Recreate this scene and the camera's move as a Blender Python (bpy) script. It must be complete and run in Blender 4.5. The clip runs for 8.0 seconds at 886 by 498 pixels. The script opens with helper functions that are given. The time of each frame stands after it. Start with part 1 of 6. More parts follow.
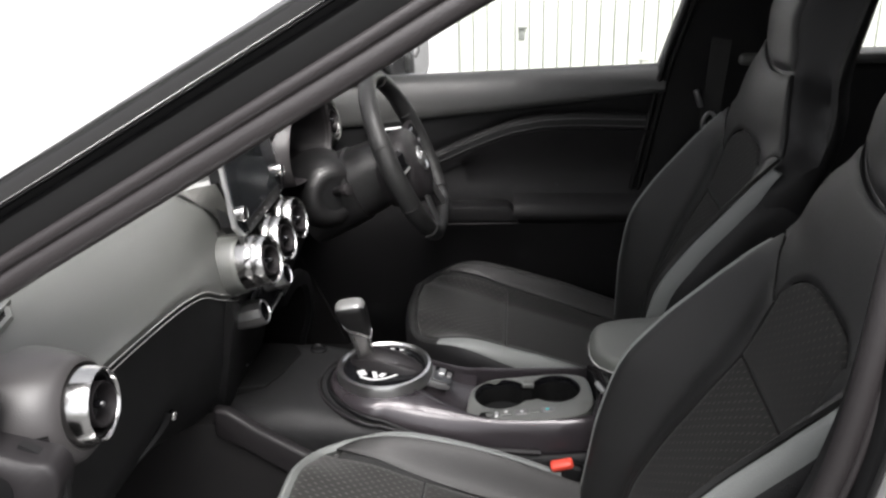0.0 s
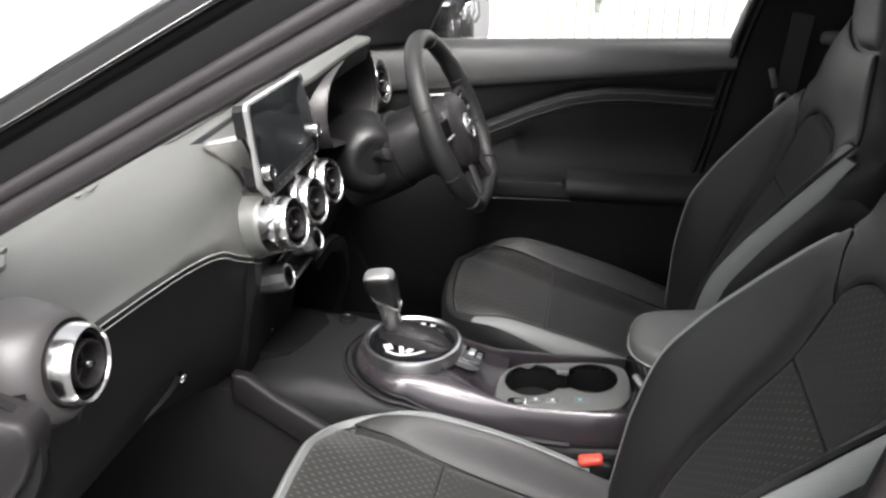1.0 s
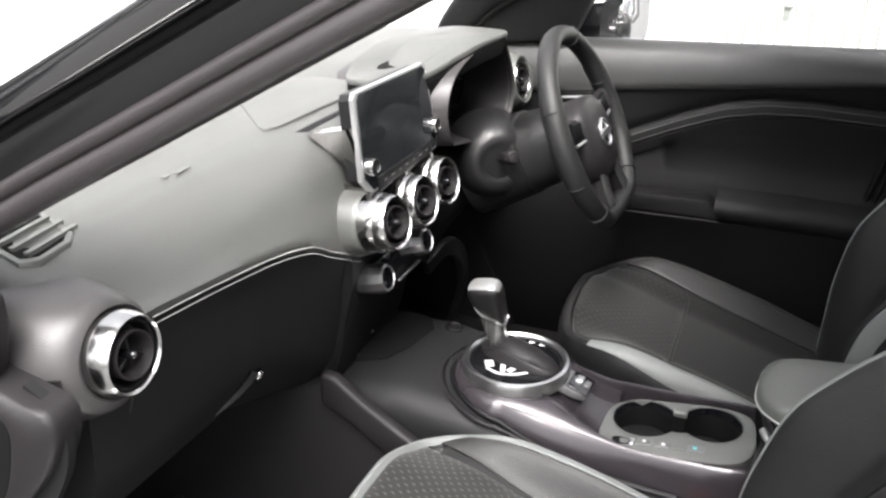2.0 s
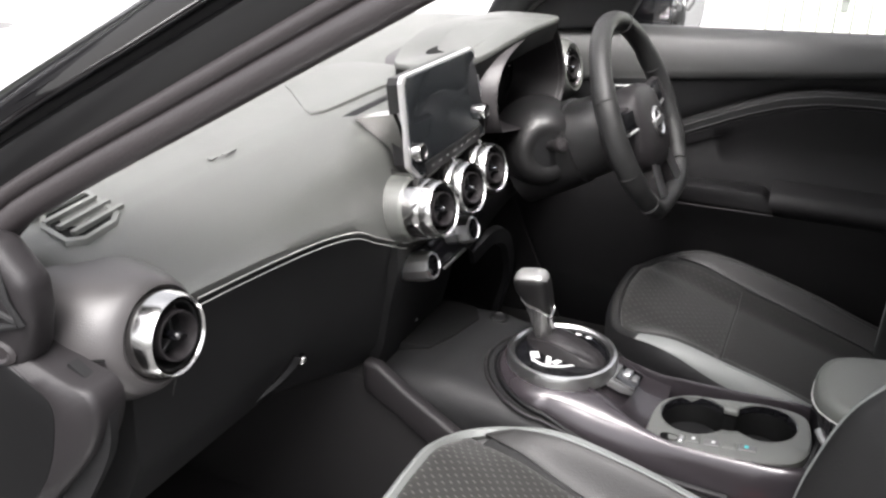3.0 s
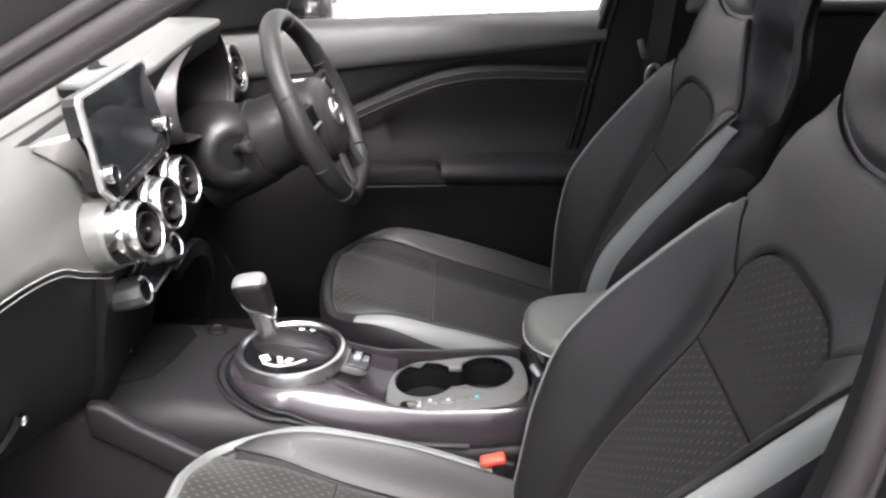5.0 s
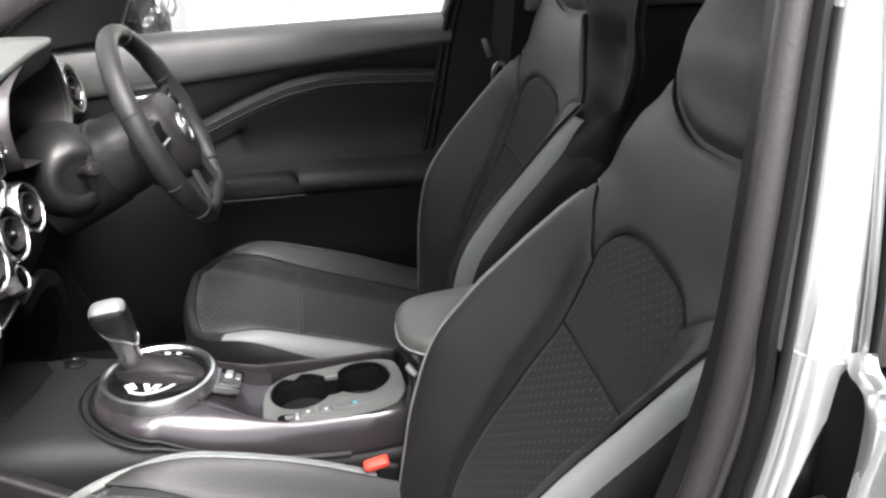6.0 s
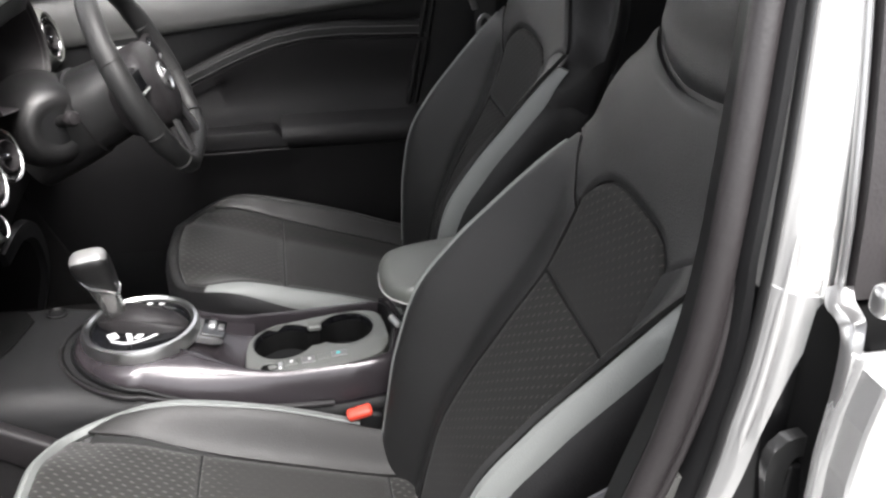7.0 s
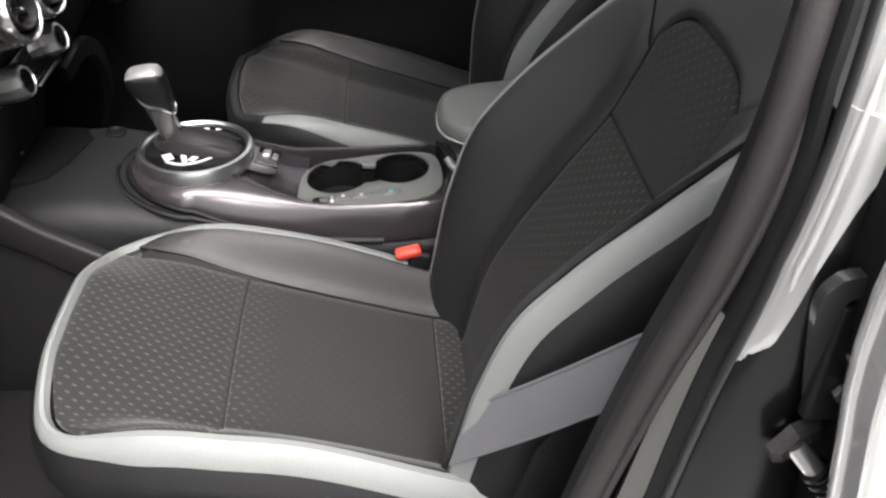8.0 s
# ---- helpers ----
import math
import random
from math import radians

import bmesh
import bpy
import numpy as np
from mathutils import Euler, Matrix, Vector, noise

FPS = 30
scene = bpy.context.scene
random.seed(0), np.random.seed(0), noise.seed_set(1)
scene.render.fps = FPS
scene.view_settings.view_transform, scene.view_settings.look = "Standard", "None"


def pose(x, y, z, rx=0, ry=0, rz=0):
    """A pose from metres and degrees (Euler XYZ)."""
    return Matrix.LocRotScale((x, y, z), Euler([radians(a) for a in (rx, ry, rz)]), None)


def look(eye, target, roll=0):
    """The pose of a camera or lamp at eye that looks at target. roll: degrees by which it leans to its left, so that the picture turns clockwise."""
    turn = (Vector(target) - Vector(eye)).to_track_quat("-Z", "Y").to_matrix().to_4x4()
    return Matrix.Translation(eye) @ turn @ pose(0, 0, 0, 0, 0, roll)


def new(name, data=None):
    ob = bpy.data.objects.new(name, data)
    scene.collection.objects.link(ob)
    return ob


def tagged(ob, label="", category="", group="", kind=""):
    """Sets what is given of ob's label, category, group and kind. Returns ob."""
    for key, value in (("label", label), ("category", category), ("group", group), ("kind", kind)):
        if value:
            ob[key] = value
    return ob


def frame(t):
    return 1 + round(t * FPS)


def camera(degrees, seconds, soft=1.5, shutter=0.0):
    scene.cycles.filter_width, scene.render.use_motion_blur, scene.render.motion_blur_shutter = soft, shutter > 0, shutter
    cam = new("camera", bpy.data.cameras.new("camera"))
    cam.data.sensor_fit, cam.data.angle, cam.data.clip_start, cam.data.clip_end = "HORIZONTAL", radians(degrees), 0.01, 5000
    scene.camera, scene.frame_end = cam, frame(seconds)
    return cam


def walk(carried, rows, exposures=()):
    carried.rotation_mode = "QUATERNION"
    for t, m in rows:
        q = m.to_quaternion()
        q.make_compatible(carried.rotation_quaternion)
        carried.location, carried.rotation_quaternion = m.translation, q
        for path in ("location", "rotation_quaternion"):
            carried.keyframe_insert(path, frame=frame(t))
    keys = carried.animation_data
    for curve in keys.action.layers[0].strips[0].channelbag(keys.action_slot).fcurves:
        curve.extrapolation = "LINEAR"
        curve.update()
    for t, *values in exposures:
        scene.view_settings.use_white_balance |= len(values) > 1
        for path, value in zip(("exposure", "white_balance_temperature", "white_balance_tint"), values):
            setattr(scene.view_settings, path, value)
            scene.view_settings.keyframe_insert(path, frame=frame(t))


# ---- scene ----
cam = camera(54.1, 8.0, soft=2.4)
PATH = [
    (0, (0.253, -1.393, 1.462), (0.084, 0.447, 0.696), -1.7),
    (0.5, (0.254, -1.388, 1.45), (0.059, 0.442, 0.666), -0.7),
    (1, (0.296, -1.309, 1.429), (-0.022, 0.487, 0.607), 0.0),
    (1.5, (0.353, -1.216, 1.412), (-0.178, 0.529, 0.592), 0.3),
    (3, (0.341, -1.169, 1.382), (-0.426, 0.477, 0.544), 0.1),
    (3.5, (0.311, -1.174, 1.386), (-0.31, 0.529, 0.54), 0.2),
    (4, (0.282, -1.192, 1.397), (-0.126, 0.582, 0.569), 0.2),
    (4.5, (0.273, -1.2, 1.393), (0.069, 0.59, 0.522), -0.5),
    (5, (0.269, -1.206, 1.391), (0.249, 0.605, 0.544), -0.1),
    (6.5, (0.264, -1.215, 1.383), (0.613, 0.568, 0.548), -1.1),
    (7, (0.266, -1.219, 1.37), (0.587, 0.532, 0.457), -0.1),
    (7.5, (0.279, -1.217, 1.339), (0.542, 0.467, 0.292), 1.2),
    (8, (0.294, -1.21, 1.309), (0.433, 0.411, 0.147), 1.4),
]
walk(cam, [(t, look(eye, target, roll)) for t, eye, target, roll in PATH], exposures=[(0, 1.46, 6500, 12), (0.7, 1.70, 6500, 12), (1.5, 2.16, 6500, 12), (3.0, 2.05, 6500, 13), (3.6, 2.12, 6500, 14), (4.3, 2.42, 6500, 16), (5.0, 2.52, 6500, 15), (6.5, 2.32, 6500, 12), (7.0, 2.22, 6500, 12), (8, 1.92, 6600, 12)])

# ---- light: bright overcast day ----
world = bpy.data.worlds.new("overcast_sky")
scene.world = world
world.use_nodes = True
wn = world.node_tree.nodes
wl = world.node_tree.links
sky = wn.new("ShaderNodeTexSky")
sky.sky_type = "NISHITA"
sky.sun_disc = False
sky.sun_elevation, sky.sun_rotation = radians(60), radians(161)
sky.dust_density = 4.0
hsv = wn.new("ShaderNodeHueSaturation")
hsv.inputs["Saturation"].default_value = 0.12
wl.new(sky.outputs[0], hsv.inputs["Color"])
wl.new(hsv.outputs[0], wn["Background"].inputs[0])
wn["Background"].inputs[1].default_value = 0.15
sun = new("sun", bpy.data.lights.new("sun", "SUN"))
sun.data.energy, sun.data.angle, sun.data.color = 2.0, radians(38), (1.0, 0.98, 0.95)
sun.matrix_world = look((1.05, -3.0, 6.1), (0, 0, 0.6))


# ---- materials ----
def material(name, base, rough=0.5, metal=0.0, grain=0.0, grain_size=900.0, vary=0.12, blotch=7.0, spec=0.5, coat=0.0, streak=None):
    """A surface with two scales of variation: fine grain in the relief, broad blotches in colour and gloss."""
    m = bpy.data.materials.new(name)
    m.use_nodes = True
    n, l = m.node_tree.nodes, m.node_tree.links
    b = n["Principled BSDF"]
    tc = n.new("ShaderNodeTexCoord")
    big = n.new("ShaderNodeTexNoise")
    big.inputs["Scale"].default_value, big.inputs["Detail"].default_value = blotch, 5
    l.new(tc.outputs["Object"], big.inputs["Vector"])
    mix = n.new("ShaderNodeMix")
    mix.data_type = "RGBA"
    dark = [c * (1 - vary) for c in base]
    light = [min(1, c * (1 + vary)) for c in base]
    mix.inputs["A"].default_value, mix.inputs["B"].default_value = (*dark, 1), (*light, 1)
    l.new(big.outputs[0], mix.inputs["Factor"])
    l.new(mix.outputs["Result"], b.inputs["Base Color"])
    ramp = n.new("ShaderNodeMapRange")
    ramp.inputs["To Min"].default_value, ramp.inputs["To Max"].default_value = max(0.02, rough * 0.85), min(1, rough * 1.15)
    l.new(big.outputs[0], ramp.inputs["Value"])
    l.new(ramp.outputs[0], b.inputs["Roughness"])
    b.inputs["Metallic"].default_value = metal
    b.inputs["Specular IOR Level"].default_value = spec
    b.inputs["Coat Weight"].default_value = coat
    b.inputs["Coat Roughness"].default_value = 0.06
    if grain:
        fine = n.new("ShaderNodeTexVoronoi" if streak is None else "ShaderNodeTexNoise")
        fine.inputs["Scale"].default_value = grain_size
        l.new(tc.outputs["Object"], fine.inputs["Vector"])
        bump = n.new("ShaderNodeBump")
        bump.inputs["Strength"].default_value, bump.inputs["Distance"].default_value = grain, 0.0006
        l.new(fine.outputs[0], bump.inputs["Height"])
        l.new(bump.outputs[0], b.inputs["Normal"])
    return m


def fabric(name, base, dot, strength_from=1.0, strength_to=1.0, fade=0.25, sheen=0.15):
    """Woven seat cloth with an embossed lattice of small light marks, which thin out along the cloth's length."""
    m = bpy.data.materials.new(name)
    m.use_nodes = True
    n, l = m.node_tree.nodes, m.node_tree.links
    b = n["Principled BSDF"]
    b.inputs["Roughness"].default_value = 0.9
    b.inputs["Sheen Weight"].default_value = sheen
    b.inputs["Specular IOR Level"].default_value = 0.3
    uv = n.new("ShaderNodeUVMap")
    uv.uv_map = "cloth"
    sep = n.new("ShaderNodeSeparateXYZ")
    l.new(uv.outputs[0], sep.inputs[0])

    def math(op, a, c=None):
        k = n.new("ShaderNodeMath")
        k.operation = op
        for i, v in enumerate((a, c)):
            if v is None:
                continue
            if isinstance(v, (int, float)):
                k.inputs[i].default_value = v
            else:
                l.new(v, k.inputs[i])
        return k.outputs[0]

    pitch_u, pitch_v = 0.0160, 0.0095
    ru = math("DIVIDE", sep.outputs[0], pitch_u)
    rv = math("DIVIDE", sep.outputs[1], pitch_v)
    row = math("FLOOR", rv)
    odd = math("MULTIPLY", math("MODULO", row, 2.0), 0.5)
    fu = math("SUBTRACT", math("FRACT", math("ADD", ru, odd)), 0.5)
    fv = math("SUBTRACT", math("FRACT", rv), 0.5)
    # a short slanting tick: long along u, thin along v
    d = math("ADD", math("MULTIPLY", math("ABSOLUTE", math("ADD", fu, math("MULTIPLY", fv, 0.55))), 1.75), math("ABSOLUTE", math("MULTIPLY", fv, 1.7)))
    grade = n.new("ShaderNodeMapRange")
    grade.inputs["From Min"].default_value, grade.inputs["From Max"].default_value = 0.0, fade
    grade.inputs["To Min"].default_value, grade.inputs["To Max"].default_value = strength_from, strength_to
    l.new(sep.outputs[0], grade.inputs["Value"])
    spot = n.new("ShaderNodeMapRange")
    spot.inputs["From Min"].default_value, spot.inputs["From Max"].default_value = 0.46, 0.14
    l.new(d, spot.inputs["Value"])
    tick = math("MULTIPLY", spot.outputs[0], grade.outputs[0])
    weave = n.new("ShaderNodeTexNoise")
    weave.inputs["Scale"].default_value, weave.inputs["Detail"].default_value = 420.0, 3
    l.new(uv.outputs[0], weave.inputs["Vector"])
    big = n.new("ShaderNodeTexNoise")
    big.inputs["Scale"].default_value = 14.0
    l.new(uv.outputs[0], big.inputs["Vector"])
    m1 = n.new("ShaderNodeMix")
    m1.data_type = "RGBA"
    m1.inputs["A"].default_value = (*[c * 0.8 for c in base], 1)
    m1.inputs["B"].default_value = (*[c * 1.2 for c in base], 1)
    l.new(math("MULTIPLY", math("ADD", weave.outputs[0], big.outputs[0]), 0.5), m1.inputs["Factor"])
    m2 = n.new("ShaderNodeMix")
    m2.data_type = "RGBA"
    l.new(m1.outputs["Result"], m2.inputs["A"])
    m2.inputs["B"].default_value = (*dot, 1)
    l.new(tick, m2.inputs["Factor"])
    l.new(m2.outputs["Result"], b.inputs["Base Color"])
    bump = n.new("ShaderNodeBump")
    bump.inputs["Strength"].default_value, bump.inputs["Distance"].default_value = 0.6, 0.0012
    l.new(math("ADD", math("MULTIPLY", weave.outputs[0], 0.35), tick), bump.inputs["Height"])
    l.new(bump.outputs[0], b.inputs["Normal"])
    return m


def glass(name, tint=(1, 1, 1), rough=0.0):
    m = bpy.data.materials.new(name)
    m.use_nodes = True
    b = m.node_tree.nodes["Principled BSDF"]
    b.inputs["Base Color"].default_value = (*tint, 1)
    b.inputs["Transmission Weight"].default_value, b.inputs["Roughness"].default_value, b.inputs["IOR"].default_value = 1.0, rough, 1.45
    return m


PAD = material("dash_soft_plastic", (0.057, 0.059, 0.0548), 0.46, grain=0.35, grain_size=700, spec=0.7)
PODGREY = material("grey_moulded_plastic", (0.024, 0.0218, 0.0226), 0.46, grain=0.3, grain_size=800)
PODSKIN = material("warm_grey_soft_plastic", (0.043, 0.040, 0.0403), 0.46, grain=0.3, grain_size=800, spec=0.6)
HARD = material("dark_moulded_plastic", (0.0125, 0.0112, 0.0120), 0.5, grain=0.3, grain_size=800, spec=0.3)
DOORTRIM = material("black_door_moulding", (0.0066, 0.0063, 0.0067), 0.55, grain=0.3, grain_size=800, spec=0.24)
CAPPING = material("grey_door_capping", (0.031, 0.0315, 0.0305), 0.44, grain=0.3, grain_size=800, spec=0.55)
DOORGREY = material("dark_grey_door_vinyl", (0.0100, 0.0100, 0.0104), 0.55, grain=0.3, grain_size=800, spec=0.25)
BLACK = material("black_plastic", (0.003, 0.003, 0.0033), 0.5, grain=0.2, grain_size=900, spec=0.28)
GLOSS = material("piano_black", (0.006, 0.006, 0.007), 0.08, vary=0.05, coat=0.4)
LEATHER = material("charcoal_leatherette", (0.0125, 0.0125, 0.0126), 0.5, grain=0.5, grain_size=520, spec=0.34)
BOLSTER = material("mid_grey_leatherette", (0.022, 0.0215, 0.0212), 0.48, grain=0.5, grain_size=520, spec=0.4)
ARMGREY = material("armrest_grey_vinyl", (0.078, 0.082, 0.075), 0.46, grain=0.5, grain_size=520)
FAINT = material("embossed_print", (0.088, 0.090, 0.086), 0.5)
SEAT_DARK = material("seat_side_vinyl", (0.0065, 0.0063, 0.0068), 0.5, spec=0.35, grain=0.5, grain_size=520)
BAND = material("light_grey_leatherette", (0.150, 0.158, 0.153), 0.5, grain=0.5, grain_size=520, vary=0.06)
CLOTH_FRONT = fabric("patterned_cloth", (0.0140, 0.0136, 0.0126), (0.062, 0.060, 0.054), 1.0, 0.8)
CLOTH_REAR = fabric("fading_cloth", (0.0140, 0.0136, 0.0126), (0.062, 0.060, 0.054), 0.8, 0.12, 0.06)
# Driver's copies of the seat cloth, darkened for the cabin shade; ticks faint.
CLOTH_SHADED = fabric("shaded_cloth", (0.0105, 0.0102, 0.0098), (0.042, 0.040, 0.037), 0.75, 0.55)
CLOTH_PLAIN = fabric("plain_shaded_cloth", (0.0105, 0.0102, 0.0098), (0.042, 0.040, 0.037), 0.22, 0.08)
CLOTH_BACK = fabric("back_cloth", (0.0090, 0.0088, 0.0084), (0.045, 0.041, 0.037), 0.0, 0.75, 0.41, 0.04)
CLOTH_ARCH = fabric("arch_cloth", (0.0090, 0.0088, 0.0084), (0.045, 0.041, 0.037), 0.0, 0.75, 0.13, 0.04)
SEAM = material("dark_seam", (0.008, 0.008, 0.008), 0.8)
THREAD = material("pale_thread", (0.40, 0.40, 0.39), 0.7, grain=0.5, grain_size=2500)
CHROME = material("satin_chrome", (0.70, 0.70, 0.70), 0.29, metal=1.0, vary=0.04)
SILVER = material("silver_paint_trim", (0.5, 0.5, 0.5), 0.3, metal=0.9, vary=0.05)
PLUM = material("plum_grey_metallic_trim", (0.033, 0.0285, 0.0320), 0.25, metal=0.35, vary=0.06, coat=0.25)
CUPTRIM = material("grey_satin_panel", (0.115, 0.119, 0.112), 0.45, metal=0.2, vary=0.05)
RUBBER = material("door_seal_rubber", (0.0165, 0.0144, 0.0150), 0.42, grain=0.3, grain_size=300)
PAINT = material("silver_grey_car_paint", (0.80, 0.80, 0.79), 0.24, metal=0.75, vary=0.02, coat=0.9)
CARPET = material("black_carpet", (0.0085, 0.0080, 0.0082), 0.95, spec=0.2, grain=1.0, grain_size=600)
WEB = material("grey_belt_webbing", (0.10, 0.10, 0.108), 0.75, grain=0.6, grain_size=900)
RED = material("red_plastic", (0.62, 0.06, 0.035), 0.4)
SCREEN = material("dark_display_glass", (0.01, 0.011, 0.012), 0.06, vary=0.05)
CLEAR = glass("window_glass")
WHITE_DOOR = material("cream_painted_steel", (0.62, 0.65, 0.58), 0.5, grain=0.1, grain_size=200, vary=0.03)
RENDER_WALL = material("white_render", (0.8, 0.8, 0.79), 0.9, grain=0.6, grain_size=120, vary=0.04)
ASPHALT = material("grey_tarmac", (0.10, 0.10, 0.098), 0.9, grain=1.0, grain_size=150, vary=0.25)
# Silver paint of the sill flange with the gap's shade mixed into it.
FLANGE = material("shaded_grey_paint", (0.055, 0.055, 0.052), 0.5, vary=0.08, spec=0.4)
GREYPAINT = material("silver_lacquered_paint", (0.74, 0.74, 0.73), 0.17, metal=0.7, vary=0.02, coat=0.6)
DARKPAINT = material("graphite_inner_paint", (0.05, 0.05, 0.05), 0.3, metal=0.5, vary=0.04, coat=0.5)
SKIN = material("lacquered_black_pillar", (0.006, 0.006, 0.007), 0.05, vary=0.04, spec=1.0, coat=1.0)
SKIN.node_tree.nodes["Principled BSDF"].inputs["Coat IOR"].default_value = 1.9
# Black lacquer of the flange; on the lower post it stands in for shade.
LACQUER_AND_SHADE = material("black_lacquer_and_gap_shade", (0.005, 0.005, 0.0053), 0.30, vary=0.05, coat=0.25)
# Flat black for dark parts, and for gaps with their shade coloured in.
VOID = material("black_and_gap_shade", (0.0035, 0.0035, 0.0035), 0.75, spec=0.12)
VENTCHROME = material("smoked_chrome", (0.36, 0.355, 0.35), 0.15, metal=1.0, vary=0.06)
BEZEL = material("satin_vent_chrome", (0.50, 0.495, 0.49), 0.20, metal=1.0, vary=0.06)
COLUMN = material("black_shroud_plastic", (0.0058, 0.0056, 0.0058), 0.42, grain=0.3, grain_size=800, spec=0.38)
# Local copy of the car paint; its pale colour stands in for reflected sky.
SKYLIT_PAINT = material("skylit_car_paint", (0.52, 0.51, 0.505), 0.18, metal=0.3, vary=0.02, coat=0.9)
# Same rubber as the other seals, lightened for the light on the front pillars.
SEAL_LIT = material("lit_brown_grey_rubber", (0.0225, 0.0195, 0.0203), 0.42, grain=0.3, grain_size=300)
SHAFT = material("dark_satin_shaft", (0.13, 0.128, 0.127), 0.26, metal=0.7, vary=0.05)
GRAPHITE = material("graphite_satin", (0.16, 0.158, 0.158), 0.34, metal=0.6, vary=0.06)
# Tint added to keep light out of the cabin, not the pane's own colour.
TINT = glass("cabin_darkening_glass", (0.35, 0.36, 0.36))
TINT.node_tree.nodes["Principled BSDF"].inputs["Coat Weight"].default_value = 1.0
TINT.node_tree.nodes["Principled BSDF"].inputs["Coat IOR"].default_value = 3.4
MIRROR = material("mirror_silver", (0.9, 0.9, 0.9), 0.02, metal=1.0, vary=0.01)
WEBDARK = material("black_belt_webbing", (0.02, 0.02, 0.02), 0.8, grain=0.6, grain_size=900)
GREYTHREAD = material("grey_thread", (0.060, 0.060, 0.060), 0.7)
GAP = material("shaded_steel", (0.45, 0.47, 0.42), 0.6)
LOCKGREY = material("weathered_zinc", (0.3, 0.32, 0.29), 0.5, metal=0.4)
SATIN = material("satin_grey_cap", (0.26, 0.26, 0.257), 0.3, metal=0.5, vary=0.05)
PRINT = material("pale_print", (0.6, 0.6, 0.6), 0.6)
TEAL = material("teal_lamp", (0.05, 0.4, 0.42), 0.4)


# ---- mesh tools ----
ORIGIN = {}


def thing(name, at, label, category, group="", kind=""):
    ob = new(name)
    ob.empty_display_size = 0.05
    ob.location = at
    ORIGIN[ob.name] = Vector(at)
    return tagged(ob, label, category, group, kind)


def solid(name, verts, faces, mat, parent=None, label="", smooth=True, uvs=None, sharp=40):
    me = bpy.data.meshes.new(name)
    off = ORIGIN.get(parent.name, Vector()) if parent else Vector()
    me.from_pydata([tuple(Vector(v) - off) for v in verts], [], faces)
    bm = bmesh.new()
    bm.from_mesh(me)
    bmesh.ops.recalc_face_normals(bm, faces=bm.faces)
    bm.to_mesh(me)
    bm.free()
    if uvs is not None:
        layer = me.uv_layers.new(name="cloth")
        for loop in me.loops:
            layer.data[loop.index].uv = uvs[loop.vertex_index]
    if smooth:
        me.shade_smooth()
        if sharp:
            me.set_sharp_from_angle(angle=radians(sharp))
    me.materials.append(mat)
    ob = new(name, me)
    if parent:
        ob.parent = parent
        ORIGIN[ob.name] = off
    if label:
        ob["label"] = label
    return ob


def curve(pts, n):
    """A smooth line of n points through pts (any dimension)."""
    p = np.array(pts, float)
    q = np.vstack([2 * p[0] - p[1], p, 2 * p[-1] - p[-2]])
    seg = np.linalg.norm(np.diff(p, axis=0), axis=1)
    s = np.concatenate([[0], np.cumsum(seg)])
    out = []
    for v in np.linspace(0, s[-1], n):
        k = min(max(int(np.searchsorted(s, v, "right")) - 1, 0), len(p) - 2)
        t = (v - s[k]) / max(seg[k], 1e-9)
        a, b, c, d = q[k], q[k + 1], q[k + 2], q[k + 3]
        out.append(0.5 * (2 * b + (c - a) * t + (2 * a - 5 * b + 4 * c - d) * t ** 2 + (3 * b - a - 3 * c + d) * t ** 3))
    return np.array(out)


def glide(v, xs, ys):
    """Smooth monotone curve through a few knots."""
    n = len(xs)
    if v <= xs[0]:
        return float(ys[0])
    if v >= xs[-1]:
        return float(ys[-1])
    d = [(ys[i + 1] - ys[i]) / (xs[i + 1] - xs[i]) for i in range(n - 1)]
    k = 0
    while v > xs[k + 1]:
        k += 1

    def slope(i):
        if i == 0:
            return d[0]
        if i == n - 1:
            return d[-1]
        return 0.0 if d[i - 1] * d[i] <= 0 else 2 * d[i - 1] * d[i] / (d[i - 1] + d[i])

    h = xs[k + 1] - xs[k]
    t = (v - xs[k]) / h
    return (2 * t ** 3 - 3 * t ** 2 + 1) * ys[k] + (t ** 3 - 2 * t ** 2 + t) * h * slope(k) + (3 * t ** 2 - 2 * t ** 3) * ys[k + 1] + (t ** 3 - t ** 2) * h * slope(k + 1)


def ease(v):
    v = np.clip(v, 0, 1)
    return v * v * (3 - 2 * v)


